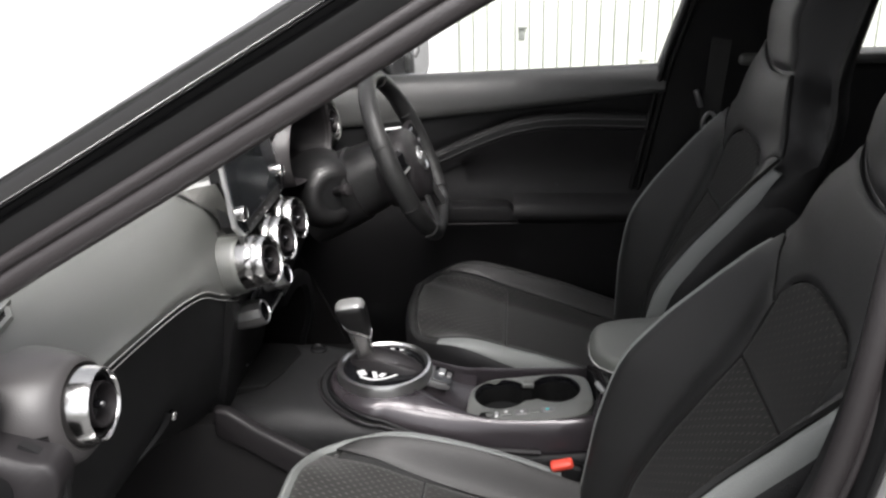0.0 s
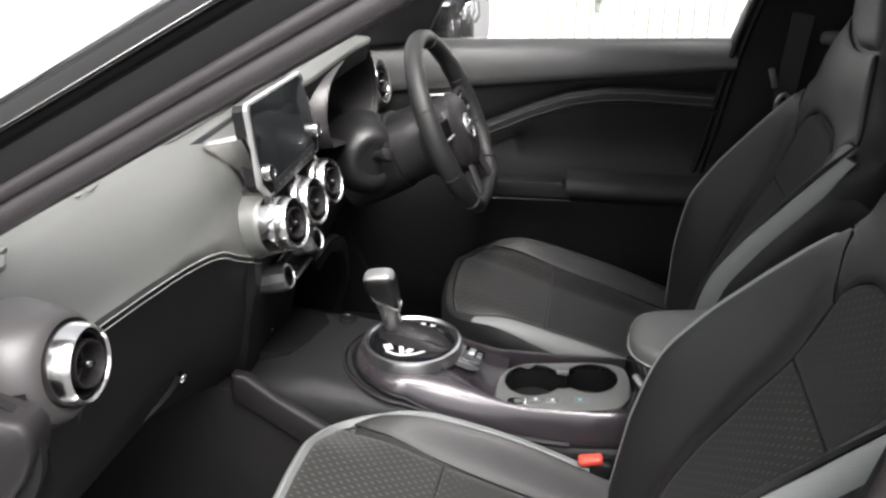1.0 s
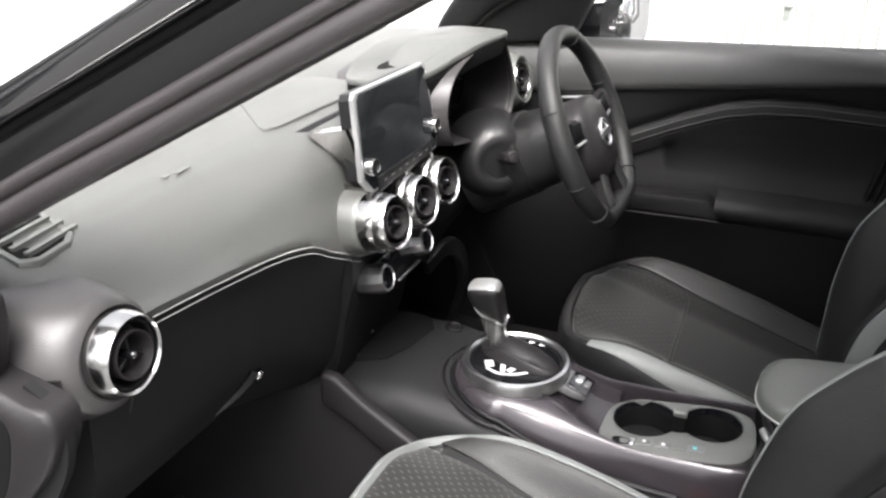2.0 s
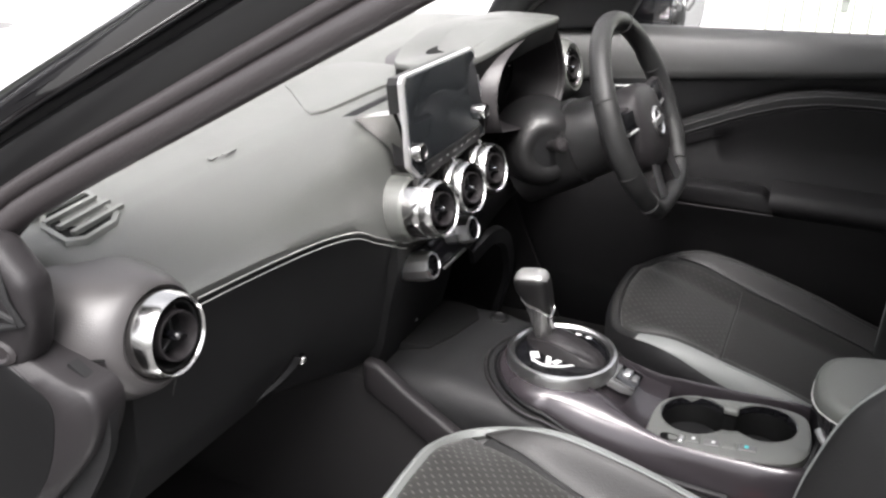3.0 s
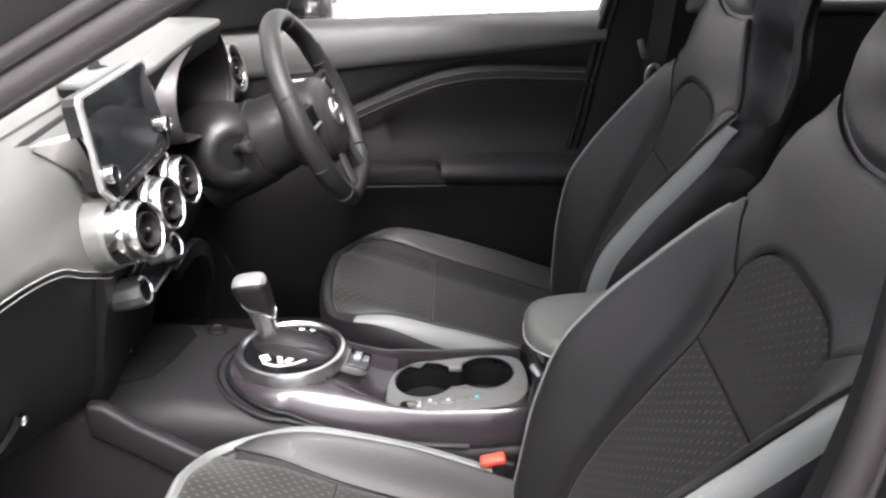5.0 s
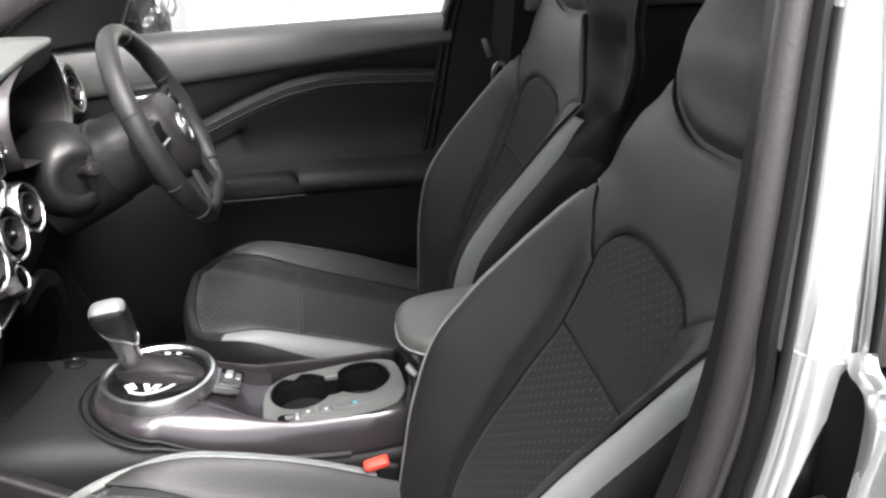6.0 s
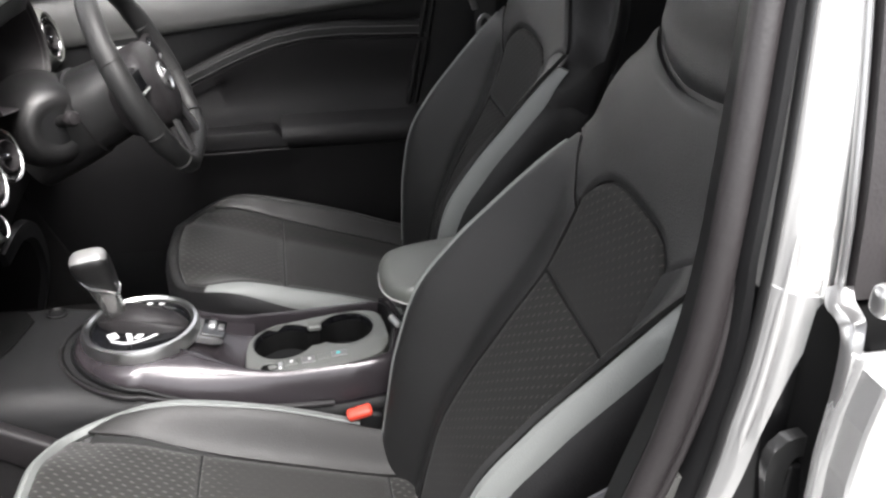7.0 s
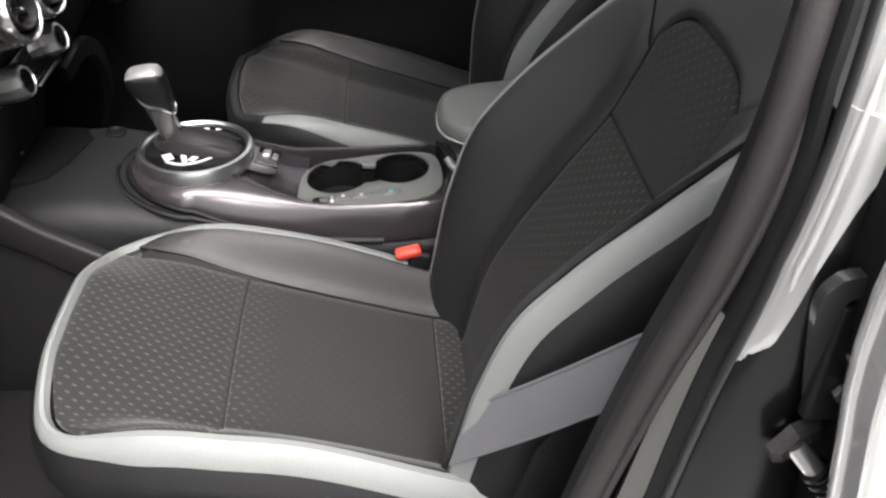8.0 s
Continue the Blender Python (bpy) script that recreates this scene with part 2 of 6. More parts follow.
def sheet(name, fn, nu, nv, mat, parent, label="", thick=0.006, tuck=0.004, round_=0.012, uv=True, chart=None):
    """A padded panel over fn(u, v), whose rim dips into a seam all round, with a back and sides of its own."""
    us, vs = np.linspace(0, 1, nu), np.linspace(0, 1, nv)
    P = np.array([[fn(u, v) for v in vs] for u in us], float)
    du = np.gradient(P, axis=0)
    dv = np.gradient(P, axis=1)
    N = np.cross(du, dv)
    N /= np.linalg.norm(N, axis=2, keepdims=True) + 1e-12
    lu = np.linalg.norm(np.diff(P, axis=0), axis=2).sum(0).mean()
    lv = np.linalg.norm(np.diff(P, axis=1), axis=2).sum(1).mean()
    eu = np.minimum(us, 1 - us)[:, None] * lu
    ev = np.minimum(vs, 1 - vs)[None, :] * lv
    e = np.clip(np.minimum(eu, ev) / round_, 0, 1)
    drop = tuck * (1 - np.sqrt(1 - (1 - e) ** 2))
    top = P - N * drop[:, :, None]
    low = P - N * (thick + tuck)
    verts = [tuple(x) for x in top.reshape(-1, 3)] + [tuple(x) for x in low.reshape(-1, 3)]
    k = nu * nv
    faces = []
    for i in range(nu - 1):
        for j in range(nv - 1):
            a = i * nv + j
            faces.append((a, a + nv, a + nv + 1, a + 1))
            faces.append((k + a, k + a + 1, k + a + nv + 1, k + a + nv))
    rim = [j for j in range(nv)] + [i * nv + nv - 1 for i in range(1, nu)] + [(nu - 1) * nv + j for j in range(nv - 2, -1, -1)] + [i * nv for i in range(nu - 2, 0, -1)]
    for a, b in zip(rim, rim[1:] + rim[:1]):
        faces.append((a, b, b + k, a + k))
    uvs = [(chart(u, v) if chart else (u * lu, v * lv)) for u in us for v in vs] * 2
    return solid(name, verts, faces, mat, parent, label, uvs=uvs if uv else None)


def loft(name, sections, mat, parent=None, label="", caps=True, sharp=40, wrap=False, mouth=False):
    """A closed skin over rings of equal length."""
    m = len(sections[0])
    verts = [tuple(p) for s in sections for p in s]
    faces = []
    n = len(sections)
    for i in range(n if wrap else n - 1):
        for j in range(m):
            a, b = i * m + j, i * m + (j + 1) % m
            c, d = ((i + 1) % n) * m + (j + 1) % m, ((i + 1) % n) * m + j
            faces.append((a, b, c, d))
    if caps and not wrap:
        if not mouth:
            faces.append(tuple(range(m)))
        faces.append(tuple((n - 1) * m + j for j in range(m)))
    return solid(name, verts, faces, mat, parent, label, sharp=sharp)


def ring2(n, rx, ry=None):
    ry = rx if ry is None else ry
    return [(rx * math.cos(2 * math.pi * k / n), ry * math.sin(2 * math.pi * k / n)) for k in range(n)]


def sweep(name, path, profile, mat, parent=None, label="", up=(0, 0, 1), closed=False, scale=None, sharp=40):
    """profile (side, up) carried along path."""
    path = np.array(path, float)
    n = len(path)
    secs = []
    up = np.array(up, float)
    for i in range(n):
        if closed:
            t = path[(i + 1) % n] - path[i - 1]
        else:
            t = path[min(i + 1, n - 1)] - path[max(i - 1, 0)]
        t /= np.linalg.norm(t)
        side = np.cross(t, up)
        side /= np.linalg.norm(side)
        w = np.cross(side, t)
        k = 1 if scale is None else scale[i]
        secs.append([path[i] + k * (a * side + b * w) for a, b in profile])
    return loft(name, secs, mat, parent, label, wrap=closed, sharp=sharp)


def frame_of(axis, up=(0, 0, 1)):
    a = Vector(axis).normalized()
    s = Vector(up).cross(a)
    if s.length < 1e-3:
        s = Vector((0, 1, 0)).cross(a)
    s.normalize()
    return a, s, a.cross(s)


def lathe(name, profile, at, axis, mat, parent=None, label="", n=48, sharp=35, squash=(1, 1)):
    """profile: rings (radius, along) turned about axis through at; closed where the radius is 0."""
    a, s, w = frame_of(axis)
    at = Vector(at)
    secs = []
    for r, h in profile:
        r = max(r, 1e-5)
        secs.append([at + a * h + s * (r * squash[0] * math.cos(2 * math.pi * k / n)) + w * (r * squash[1] * math.sin(2 * math.pi * k / n)) for k in range(n)])
    hollow = len(profile) >= 5 and profile[0][0] > 0 and profile[-1][0] > 0
    return loft(name, secs, mat, parent, label, caps=True, sharp=sharp, wrap=hollow)


def block(name, size, m, mat, parent=None, label="", bevel=0.003, segments=3, taper=None):
    """A bevelled block, size along its own axes, at the pose m; taper narrows its top."""
    bm = bmesh.new()
    bmesh.ops.create_cube(bm, size=1.0)
    for v in bm.verts:
        k = taper if taper and v.co.z > 0 else (1, 1)
        v.co = Vector((v.co.x * size[0] * k[0], v.co.y * size[1] * k[1], v.co.z * size[2]))
    bmesh.ops.bevel(bm, geom=bm.edges[:], offset=bevel, segments=segments, affect="EDGES", profile=0.5)
    bm.transform(m)
    bm.verts.index_update()
    verts = [v.co.copy() for v in bm.verts]
    faces = [[v.index for v in f.verts] for f in bm.faces]
    bm.free()
    return solid(name, verts, faces, mat, parent, label)


def prism(name, outline, lo, hi, axis, mat, parent=None, label="", bevel=0.0, segments=2):
    """An outline (two coordinates) drawn out from lo to hi along an axis."""
    order = {"x": lambda a, b, h: (h, a, b), "y": lambda a, b, h: (a, h, b), "z": lambda a, b, h: (a, b, h)}[axis]
    n = len(outline)
    bm = bmesh.new()
    v = [bm.verts.new(order(a, b, lo)) for a, b in outline] + [bm.verts.new(order(a, b, hi)) for a, b in outline]
    bm.faces.new(v[:n])
    bm.faces.new(v[n:][::-1])
    for i in range(n):
        bm.faces.new((v[i], v[(i + 1) % n], v[n + (i + 1) % n], v[n + i]))
    if bevel:
        bmesh.ops.recalc_face_normals(bm, faces=bm.faces)
        sharp = [e for e in bm.edges if e.calc_face_angle(0) > radians(30)]
        bmesh.ops.bevel(bm, geom=sharp, offset=bevel, segments=segments, affect="EDGES", profile=0.5)
    bm.verts.index_update()
    verts = [x.co.copy() for x in bm.verts]
    faces = [[x.index for x in f.verts] for f in bm.faces]
    bm.free()
    return solid(name, verts, faces, mat, parent, label)


# ---- setting ----
prism("ground", [(-60, -60), (60, -60), (60, 60), (-60, 60)], -0.3, 0.0, "z", ASPHALT)
tagged(bpy.data.objects["ground"], "dark grey tarmac driveway under the parked car", "ground", kind="structure")

# clipped hedge behind the one who films, seen only in the gloss of paint and mirrors
FOLIAGE = material("hedge_leaves", (0.06, 0.09, 0.035), 0.5, vary=0.6, blotch=3.0)
rng = np.random.default_rng(5)
count = 9000
base = np.stack([rng.uniform(-9, 9, count), -7.6 + 0.5 * rng.normal(size=count), 2.3 * rng.uniform(0, 1, count) ** 0.8], 1)
base[:, 2] *= 1 + 0.22 * np.sin(base[:, 0] * 1.3) + 0.10 * np.sin(base[:, 0] * 4.1)
d1 = rng.normal(size=(count, 3))
d1 /= np.linalg.norm(d1, axis=1, keepdims=True)
d2 = np.cross(d1, rng.normal(size=(count, 3)))
d2 /= np.linalg.norm(d2, axis=1, keepdims=True)
size = rng.uniform(0.05, 0.10, (count, 1))
leaf = np.stack([base - d1 * size, base + d2 * size * 0.45, base + d1 * size, base - d2 * size * 0.45], 1).reshape(-1, 3)
solid("hedge", [tuple(v) for v in leaf], [tuple(range(4 * k, 4 * k + 4)) for k in range(count)], FOLIAGE, smooth=False)
tagged(bpy.data.objects["hedge"], "dark green leafy hedge across the drive", "hedge", kind="stuff")


# ---- seats ----
YC = -0.35
CUSH = np.array([(-0.16, 0.612), (-0.09, 0.610), (-0.046, 0.600), (0.104, 0.549), (0.25, 0.502), (0.369, 0.466), (0.46, 0.448)])

CUSH_X, CUSH_Z = list(CUSH[:, 0]), list(CUSH[:, 1])
FULL = {"front": 0.0, "start": 0.146, "run": 0.046}


def cushion_z(x, y):
    """Height of the seat cushion, y from its middle line."""
    zc = glide(x, CUSH_X, CUSH_Z) - 0.024 * ease((abs(y) - 0.06) / 0.12) * ease((0.04 - x) / 0.12)
    swell = glide(x, [-0.09, 0.0, 0.09, 0.22, 0.33, 0.43], [FULL["front"], 0.018 + FULL["front"], 0.045 + 0.4 * FULL["front"], 0.058, 0.052, 0.042])
    side = ease((abs(y) - FULL["start"]) / FULL["run"])
    crown = 0.012 * (1 - (y / 0.14) ** 2) if abs(y) < 0.14 else 0
    return zc + swell * side + crown * 0.6


def cloth_front(y):
    return glide(abs(y), [0.0, 0.085, 0.150, 0.172, 0.183, 0.189], [-0.091, -0.089, -0.076, -0.052, -0.015, 0.02])


BACK = {"y": YC - 0.002, "x": 0.388, "z": 0.475, "up": Vector((0.436, 0, 0.900)), "out": Vector((-0.900, 0, 0.436))}


def set_back(x, lean, y):
    """Place of the seat back's foot, and how many degrees it leans back."""
    BACK["x"], BACK["y"] = x, y
    BACK["up"] = Vector((math.sin(radians(lean)), 0, math.cos(radians(lean))))
    BACK["out"] = Vector((-math.cos(radians(lean)), 0, math.sin(radians(lean))))


def ridge_half(h):
    """Half the distance between the two wings' ridges."""
    return float(glide(h, [-0.06, 0.0, 0.08, 0.16, 0.26, 0.34, 0.44, 0.52, 0.57], [0.182, 0.187, 0.193, 0.200, 0.207, 0.211, 0.213, 0.211, 0.205]))


def back_half(h):
    """Half the width of the seat back at height h along it."""
    return float(glide(h, [-0.06, 0.0, 0.10, 0.26, 0.40, 0.52, 0.58, 0.62, 0.67, 0.71, 0.76, 0.82, 0.90, 0.95, 0.97],
                           [0.212, 0.219, 0.228, 0.236, 0.232, 0.226, 0.223, 0.222, 0.206, 0.172, 0.156, 0.153, 0.144, 0.122, 0.09]))


def back_mid(h):
    return float(glide(h, [-0.06, 0.0, 0.06, 0.15, 0.30, 0.42, 0.55, 0.64, 0.72, 0.80, 0.90, 0.97], [-0.024, -0.018, -0.004, 0.010, 0.006, -0.004, 0.004, 0.014, 0.022, 0.045, 0.045, 0.02]))


def back_front(h, y):
    """How far the front of the seat back stands out of its middle plane."""
    a = abs(y)
    ridge = float(glide(h, [-0.06, 0.0, 0.08, 0.16, 0.26, 0.34, 0.44, 0.54, 0.60, 0.66], [0.015, 0.032, 0.058, 0.082, 0.097, 0.082, 0.048, 0.014, 0.006, 0.012]))
    mid = back_mid(h)
    run = 0.072 if y >= 0 else 0.040
    lower = mid + (ridge - mid) * float(ease((a - ridge_half(h) + run) / (run - 0.002)))
    upper = mid - 0.026 * (a / max(back_half(h), 0.05)) ** 3 * float(ease((h - 0.5) / 0.1))
    k = float(ease((h - 0.50) / 0.10))
    return lower * (1 - k) + upper * k


def cloth_half(h):
    """Outboard half of the seat back's cloth."""
    return float(glide(h, [-0.05, 0.1, 0.25, 0.42, 0.57], [0.134, 0.142, 0.146, 0.148, 0.148]))


def cloth_in(h):
    """Inboard half of the seat back's cloth."""
    return float(glide(h, [-0.05, 0.05, 0.12, 0.20, 0.30, 0.40, 0.45, 0.50], [0.084, 0.094, 0.103, 0.104, 0.094, 0.090, 0.098, 0.100]))


def arch_top(y):
    return float(glide(y, [-0.15, -0.13, -0.10, -0.05, 0.0, 0.045, 0.075, 0.09, 0.10], [0.508, 0.532, 0.549, 0.555, 0.556, 0.551, 0.536, 0.518, 0.486]))


def wing_top(y):
    """Where the wing ends under the upper back."""
    return 0.490 + 0.075 * float(ease((abs(y) - 0.095) / 0.11))


def back_point(h, y, out):
    p = Vector((BACK["x"], BACK["y"] + y, BACK["z"])) + BACK["up"] * h + BACK["out"] * out
    return (p.x, p.y, p.z)


def seat(name, label, front_cloth, rear_cloth, front_rim=((0.05, 0.195), (0.0, 0.191), (-0.052, 0.183), (-0.086, 0.152), (-0.096, 0.085), (-0.098, 0.0)), rounder=False):
    s = thing(name, (0.17, YC, 0.30), label, "car seat", group="front car seats")
    P = lambda x, y: (x, YC + y, cushion_z(x, y))
    lerp = lambda a, b, t: a + (b - a) * t
    inset, near = 0.142, 0.189
    rim_y, rim_x = [q for _, q in front_rim[::-1]], [q for q, _ in front_rim[::-1]]
    front_x = (lambda y: float(np.interp(abs(y), rim_y, rim_x)) + 0.004) if rounder else cloth_front
    tuck_in = 0.012 if rounder else 0.0
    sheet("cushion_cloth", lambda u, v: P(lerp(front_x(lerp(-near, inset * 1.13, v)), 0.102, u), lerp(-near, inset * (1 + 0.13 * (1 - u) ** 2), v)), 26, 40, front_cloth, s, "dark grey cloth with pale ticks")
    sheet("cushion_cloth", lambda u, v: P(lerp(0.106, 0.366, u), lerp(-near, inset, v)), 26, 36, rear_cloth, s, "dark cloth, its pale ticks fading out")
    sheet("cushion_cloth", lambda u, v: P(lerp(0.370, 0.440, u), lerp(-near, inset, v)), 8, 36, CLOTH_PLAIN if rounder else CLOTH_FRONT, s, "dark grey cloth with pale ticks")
    for sg in (1,):
        sheet("cushion_bolster", lambda u, v, sg=sg: P(lerp(-0.052 + tuck_in + (0.03 + tuck_in) * v, 0.43, u), sg * (lerp((inset if sg > 0 else near) + 0.003, 0.193, v) + 0.03 * (1 - u) ** 6 * (1 - v))), 40, 12, BOLSTER, s, "grey leatherette bolster", tuck=0.002, round_=0.005)
    # the light band goes round the cushion's upper edge
    side = curve([(0.435, 0.203), (0.33, 0.198), (0.2, 0.195), (0.11, 0.197), *front_rim], 50)
    rim = [(x, y) for x, y in side] + [(x, -y) for x, y in side[-2::-1]]
    inner, band, skirt = [], [], []
    n = len(rim)
    for i, (x, y) in enumerate(rim):
        x0, y0 = rim[max(i - 1, 0)]
        x1, y1 = rim[min(i + 1, n - 1)]
        t = Vector((x1 - x0, y1 - y0)).normalized()
        o = Vector((-t.y, t.x))
        if o.x * (x - 0.18) + o.y * y < 0:
            o = -o
        z = cushion_z(x, y)
        front = float(ease((0.04 - x) / 0.10))
        wide = 0.024 * (1 - front) + 0.013 * front
        deep = 0.030 * (1 - front) + 0.016 * front
        if rounder:
            deep *= 0.25 + 0.75 * float(ease((x + 0.02) / 0.16))
        at = lambda out, down: (x + o.x * out, YC + y + o.y * out, z - down)
        band.append([at(-0.005, 0.008), at(0.0, 0.0), at(wide * 0.35, 0.0), at(wide * 0.75, deep * 0.3), at(wide, deep * 0.75), at(wide + 0.001, deep), at(wide - 0.012, deep + 0.004)])
        skirt.append([at(wide - 0.010, deep), at(wide + 0.000, deep + 0.001), at(wide + 0.009, deep + 0.02), at(wide + 0.008, 0.07), at(wide - 0.004, 0.12), at(wide - 0.03, 0.165), at(wide - 0.06, 0.165), at(wide - 0.06, 0.06)])
    if rounder:
        cut = [i for i, (x, y) in enumerate(rim) if x < -0.022]
        loft("cushion_piping", band[:cut[0] + 1], BOLSTER, s, "dark edge band")
        loft("cushion_piping", band[cut[0]:cut[-1] + 1], LEATHER, s, "dark front edge band")
        loft("cushion_piping", band[cut[-1]:], BAND, s, "light grey leatherette edge band")
    else:
        loft("cushion_piping", band, BAND, s, "light grey leatherette edge band")
    loft("cushion_skirt", skirt, SEAT_DARK, s)
    core = []
    for x in np.linspace(-0.075, 0.44, 24):
        w = 0.15 if x < -0.05 else 0.2
        if rounder:
            w = min(w, float(np.interp(x, rim_x, rim_y)) - 0.006) if x < 0.05 else 0.185
        ys = np.linspace(-w, w, 24)
        core.append([(x, YC + y, cushion_z(x, y) - 0.0085) for y in ys] + [(x, YC + w, 0.40), (x, YC - w, 0.40)])
    loft("cushion_core", core, SEAM, s)
    # back
    near_edge = [0.212, 0.194, 0.166, 0.148, 0.122, 0.094, 0.072, 0.068, 0.05] if rounder else [0.212, 0.198, 0.178, 0.158, 0.130, 0.112, 0.104, 0.095, 0.07]
    edge_n = lambda h: float(glide(h, [0.49, 0.56, 0.60, 0.63, 0.67, 0.71, 0.80, 0.90, 0.97], near_edge))

    def shell_front(h, y):
        """The shell lies under the covers and falls away beyond their edges."""
        up = float(ease((h - 0.49) / 0.08))
        edge = ridge_half(h) * (1 - up) + (edge_n(h) + 0.002 if y < 0 else back_half(h)) * up
        over = max(0.0, abs(y) - edge)
        return back_front(h, math.copysign(min(abs(y), edge), y)) - 0.010 - (2.2 - 1.0 * up) * over

    hs = np.linspace(-0.05, 0.965, 72)
    body = []
    for h in hs:
        w = back_half(h)
        ys = np.linspace(-w, w, 34)
        deep = float(glide(h, [-0.05, 0.1, 0.6, 0.75, 0.965], [0.11, 0.13, 0.10, 0.075, 0.05]))
        front = [back_point(h, y, max(shell_front(h, y), -0.6 * deep)) for y in ys]
        rear = [back_point(h, w * k, -deep * q) for k, q in ((1.0, 0.62), (0.98, 0.75), (0.85, 0.97), (0.4, 1.05), (-0.4, 1.05), (-0.85, 0.97), (-0.98, 0.75), (-1.0, 0.62))]
        body.append(front + rear)
    loft("back_shell", body, SEAT_DARK, s, "black seat back side and rear")
    Q = lambda h, y: back_point(h, y, back_front(h, y))
    spread = lambda h: (ridge_half(h) - cloth_half(h) - 0.006) * float(ease((0.43 - h) / 0.09))
    edge_lo = lambda h: -cloth_half(h) - spread(h)
    sheet("back_cloth", lambda u, v: Q(lerp(-0.03, 0.398, u), lerp(edge_lo(lerp(-0.03, 0.398, u)), cloth_in(lerp(-0.03, 0.398, u)), v)), 34, 36, CLOTH_BACK, s, "dark cloth panel with faint ticks", chart=lambda u, v: (lerp(0, 0.428, u), 0.2 + lerp(edge_lo(lerp(-0.03, 0.398, u)), cloth_in(lerp(-0.03, 0.398, u)), v)), round_=0.008)

    def arch(u, v):
        y = lerp(-0.148, lerp(0.091, 0.0985, u), v)
        return Q(lerp(0.402, arch_top(y) - 0.002, u), y)

    def arch_chart(u, v):
        y = lerp(-0.148, lerp(0.091, 0.0985, u), v)
        return (lerp(0.402, arch_top(y), u) - 0.402, 0.2 + y)

    sheet("back_cloth", arch, 26, 40, CLOTH_ARCH, s, "dark arched cloth panel with pale ticks", chart=arch_chart, round_=0.008)
    for sg in (-1, 1):
        wing_in = lambda h, sg=sg: cloth_in(h) + 0.003 if sg > 0 else cloth_half(h) + spread(h) + 0.003

        def wing(u, v, sg=sg):
            h = lerp(-0.03, 0.49, u)
            y = lerp(min(wing_in(h), ridge_half(h) - 0.006), ridge_half(h) - 0.002, v)
            h = lerp(-0.03, wing_top(y) - 0.002, u)
            return Q(h, sg * y)

        sheet("back_bolster", wing, 46, 18, LEATHER, s, "charcoal leatherette wing", tuck=0.002, round_=0.005)
        outer = []
        for h in np.linspace(-0.04, 0.545, 44):
            a, w = ridge_half(h), back_half(h)
            f = back_front(h, a)
            fade = 1 - 0.45 * float(ease((h - 0.47) / 0.075))
            d = float(glide(h, [-0.04, 0.1, 0.3, 0.545], [0.040, 0.034, 0.028, 0.026])) * fade
            outer.append([back_point(h, sg * (a - 0.006), f - 0.006), back_point(h, sg * (a - 0.001), f), back_point(h, sg * (a + 0.006), f - 0.001), back_point(h, sg * (a + 0.012), f - d * 0.35),
                          back_point(h, sg * (a + 0.016), f - d * 0.8), back_point(h, sg * (a + 0.017), f - d), back_point(h, sg * (a + 0.004), f - d - 0.006)])
        loft("back_piping", outer, BAND, s, "light grey leatherette edge band")
        cheek = []
        for h in np.linspace(-0.05, 0.56, 40):
            a = ridge_half(h)
            f = back_front(h, a) - 0.024 * (1 - 0.45 * float(ease((h - 0.47) / 0.075)))
            b = float(glide(h, [-0.05, 0.05, 0.2, 0.45, 0.56], [0.006, 0.018, 0.020, 0.012, 0.004]))
            sink = float(ease((h - 0.44) / 0.12))
            a, f = a - 0.022 * sink, f - 0.012 * sink
            cheek.append([back_point(h, sg * (a - 0.01), f), back_point(h, sg * (a + 0.015), f - 0.001), back_point(h, sg * (a + 0.015 + 0.6 * b), f - 0.016), back_point(h, sg * (a + 0.015 + b), f - 0.04),
                          back_point(h, sg * (a + 0.015 + 0.8 * b), f - 0.075), back_point(h, sg * (a + 0.012), -0.05), back_point(h, sg * (a - 0.01), -0.05)])
        loft("back_cheek", cheek, SEAT_DARK, s, "black padded side of the seat back")

    side_y = lambda k, h: k * (back_half(h) - 0.004) if k > 0 else k * edge_n(h)
    head_lo = lambda k: 0.684 + (0.048 * k ** 1.4 if k > 0 else 0.012 * k * k)

    def upper(u, v):
        k = 2 * v - 1
        y = k * (0.219 if k > 0 else 0.206)
        lo = arch_top(y) + 0.002 if -0.150 < y < 0.100 else wing_top(y) + 0.002
        h = lerp(lo, head_lo(k), u)
        return Q(h, side_y(k, h))

    sheet("upper_back", upper, 24, 60, LEATHER, s, "charcoal leatherette upper back")

    def head(u, v):
        k = 2 * v - 1
        h = lerp(head_lo(k) + 0.004, 0.945 - 0.03 * k * k, u)
        return Q(h, side_y(k, h))

    sheet("headrest", head, 26, 32, LEATHER, s, "charcoal integrated headrest", round_=0.03, tuck=0.012)
    # runners under the cushion
    for y in (-0.17, 0.17):
        block("seat_rail", (0.46, 0.04, 0.12), pose(0.20, YC + y, 0.36), BLACK, s, bevel=0.006)
    return s


set_back(0.388, 27.5, YC - 0.002)
passenger_seat = seat("passenger_seat", "charcoal leatherette and patterned cloth car seat with light grey edge bands", CLOTH_FRONT, CLOTH_REAR)
set_back(0.389, 20.0, YC - 0.032)
FULL.update(front=0.020, start=0.095, run=0.100)
driver_seat = seat("driver_seat", "charcoal cloth and leatherette seat behind the steering wheel", CLOTH_SHADED, CLOTH_PLAIN, ((0.05, 0.194), (0.0, 0.189), (-0.042, 0.176), (-0.074, 0.145), (-0.091, 0.088), (-0.097, 0.0)), True)
driver_seat.location += Vector((0.128, 0.70, 0.003))


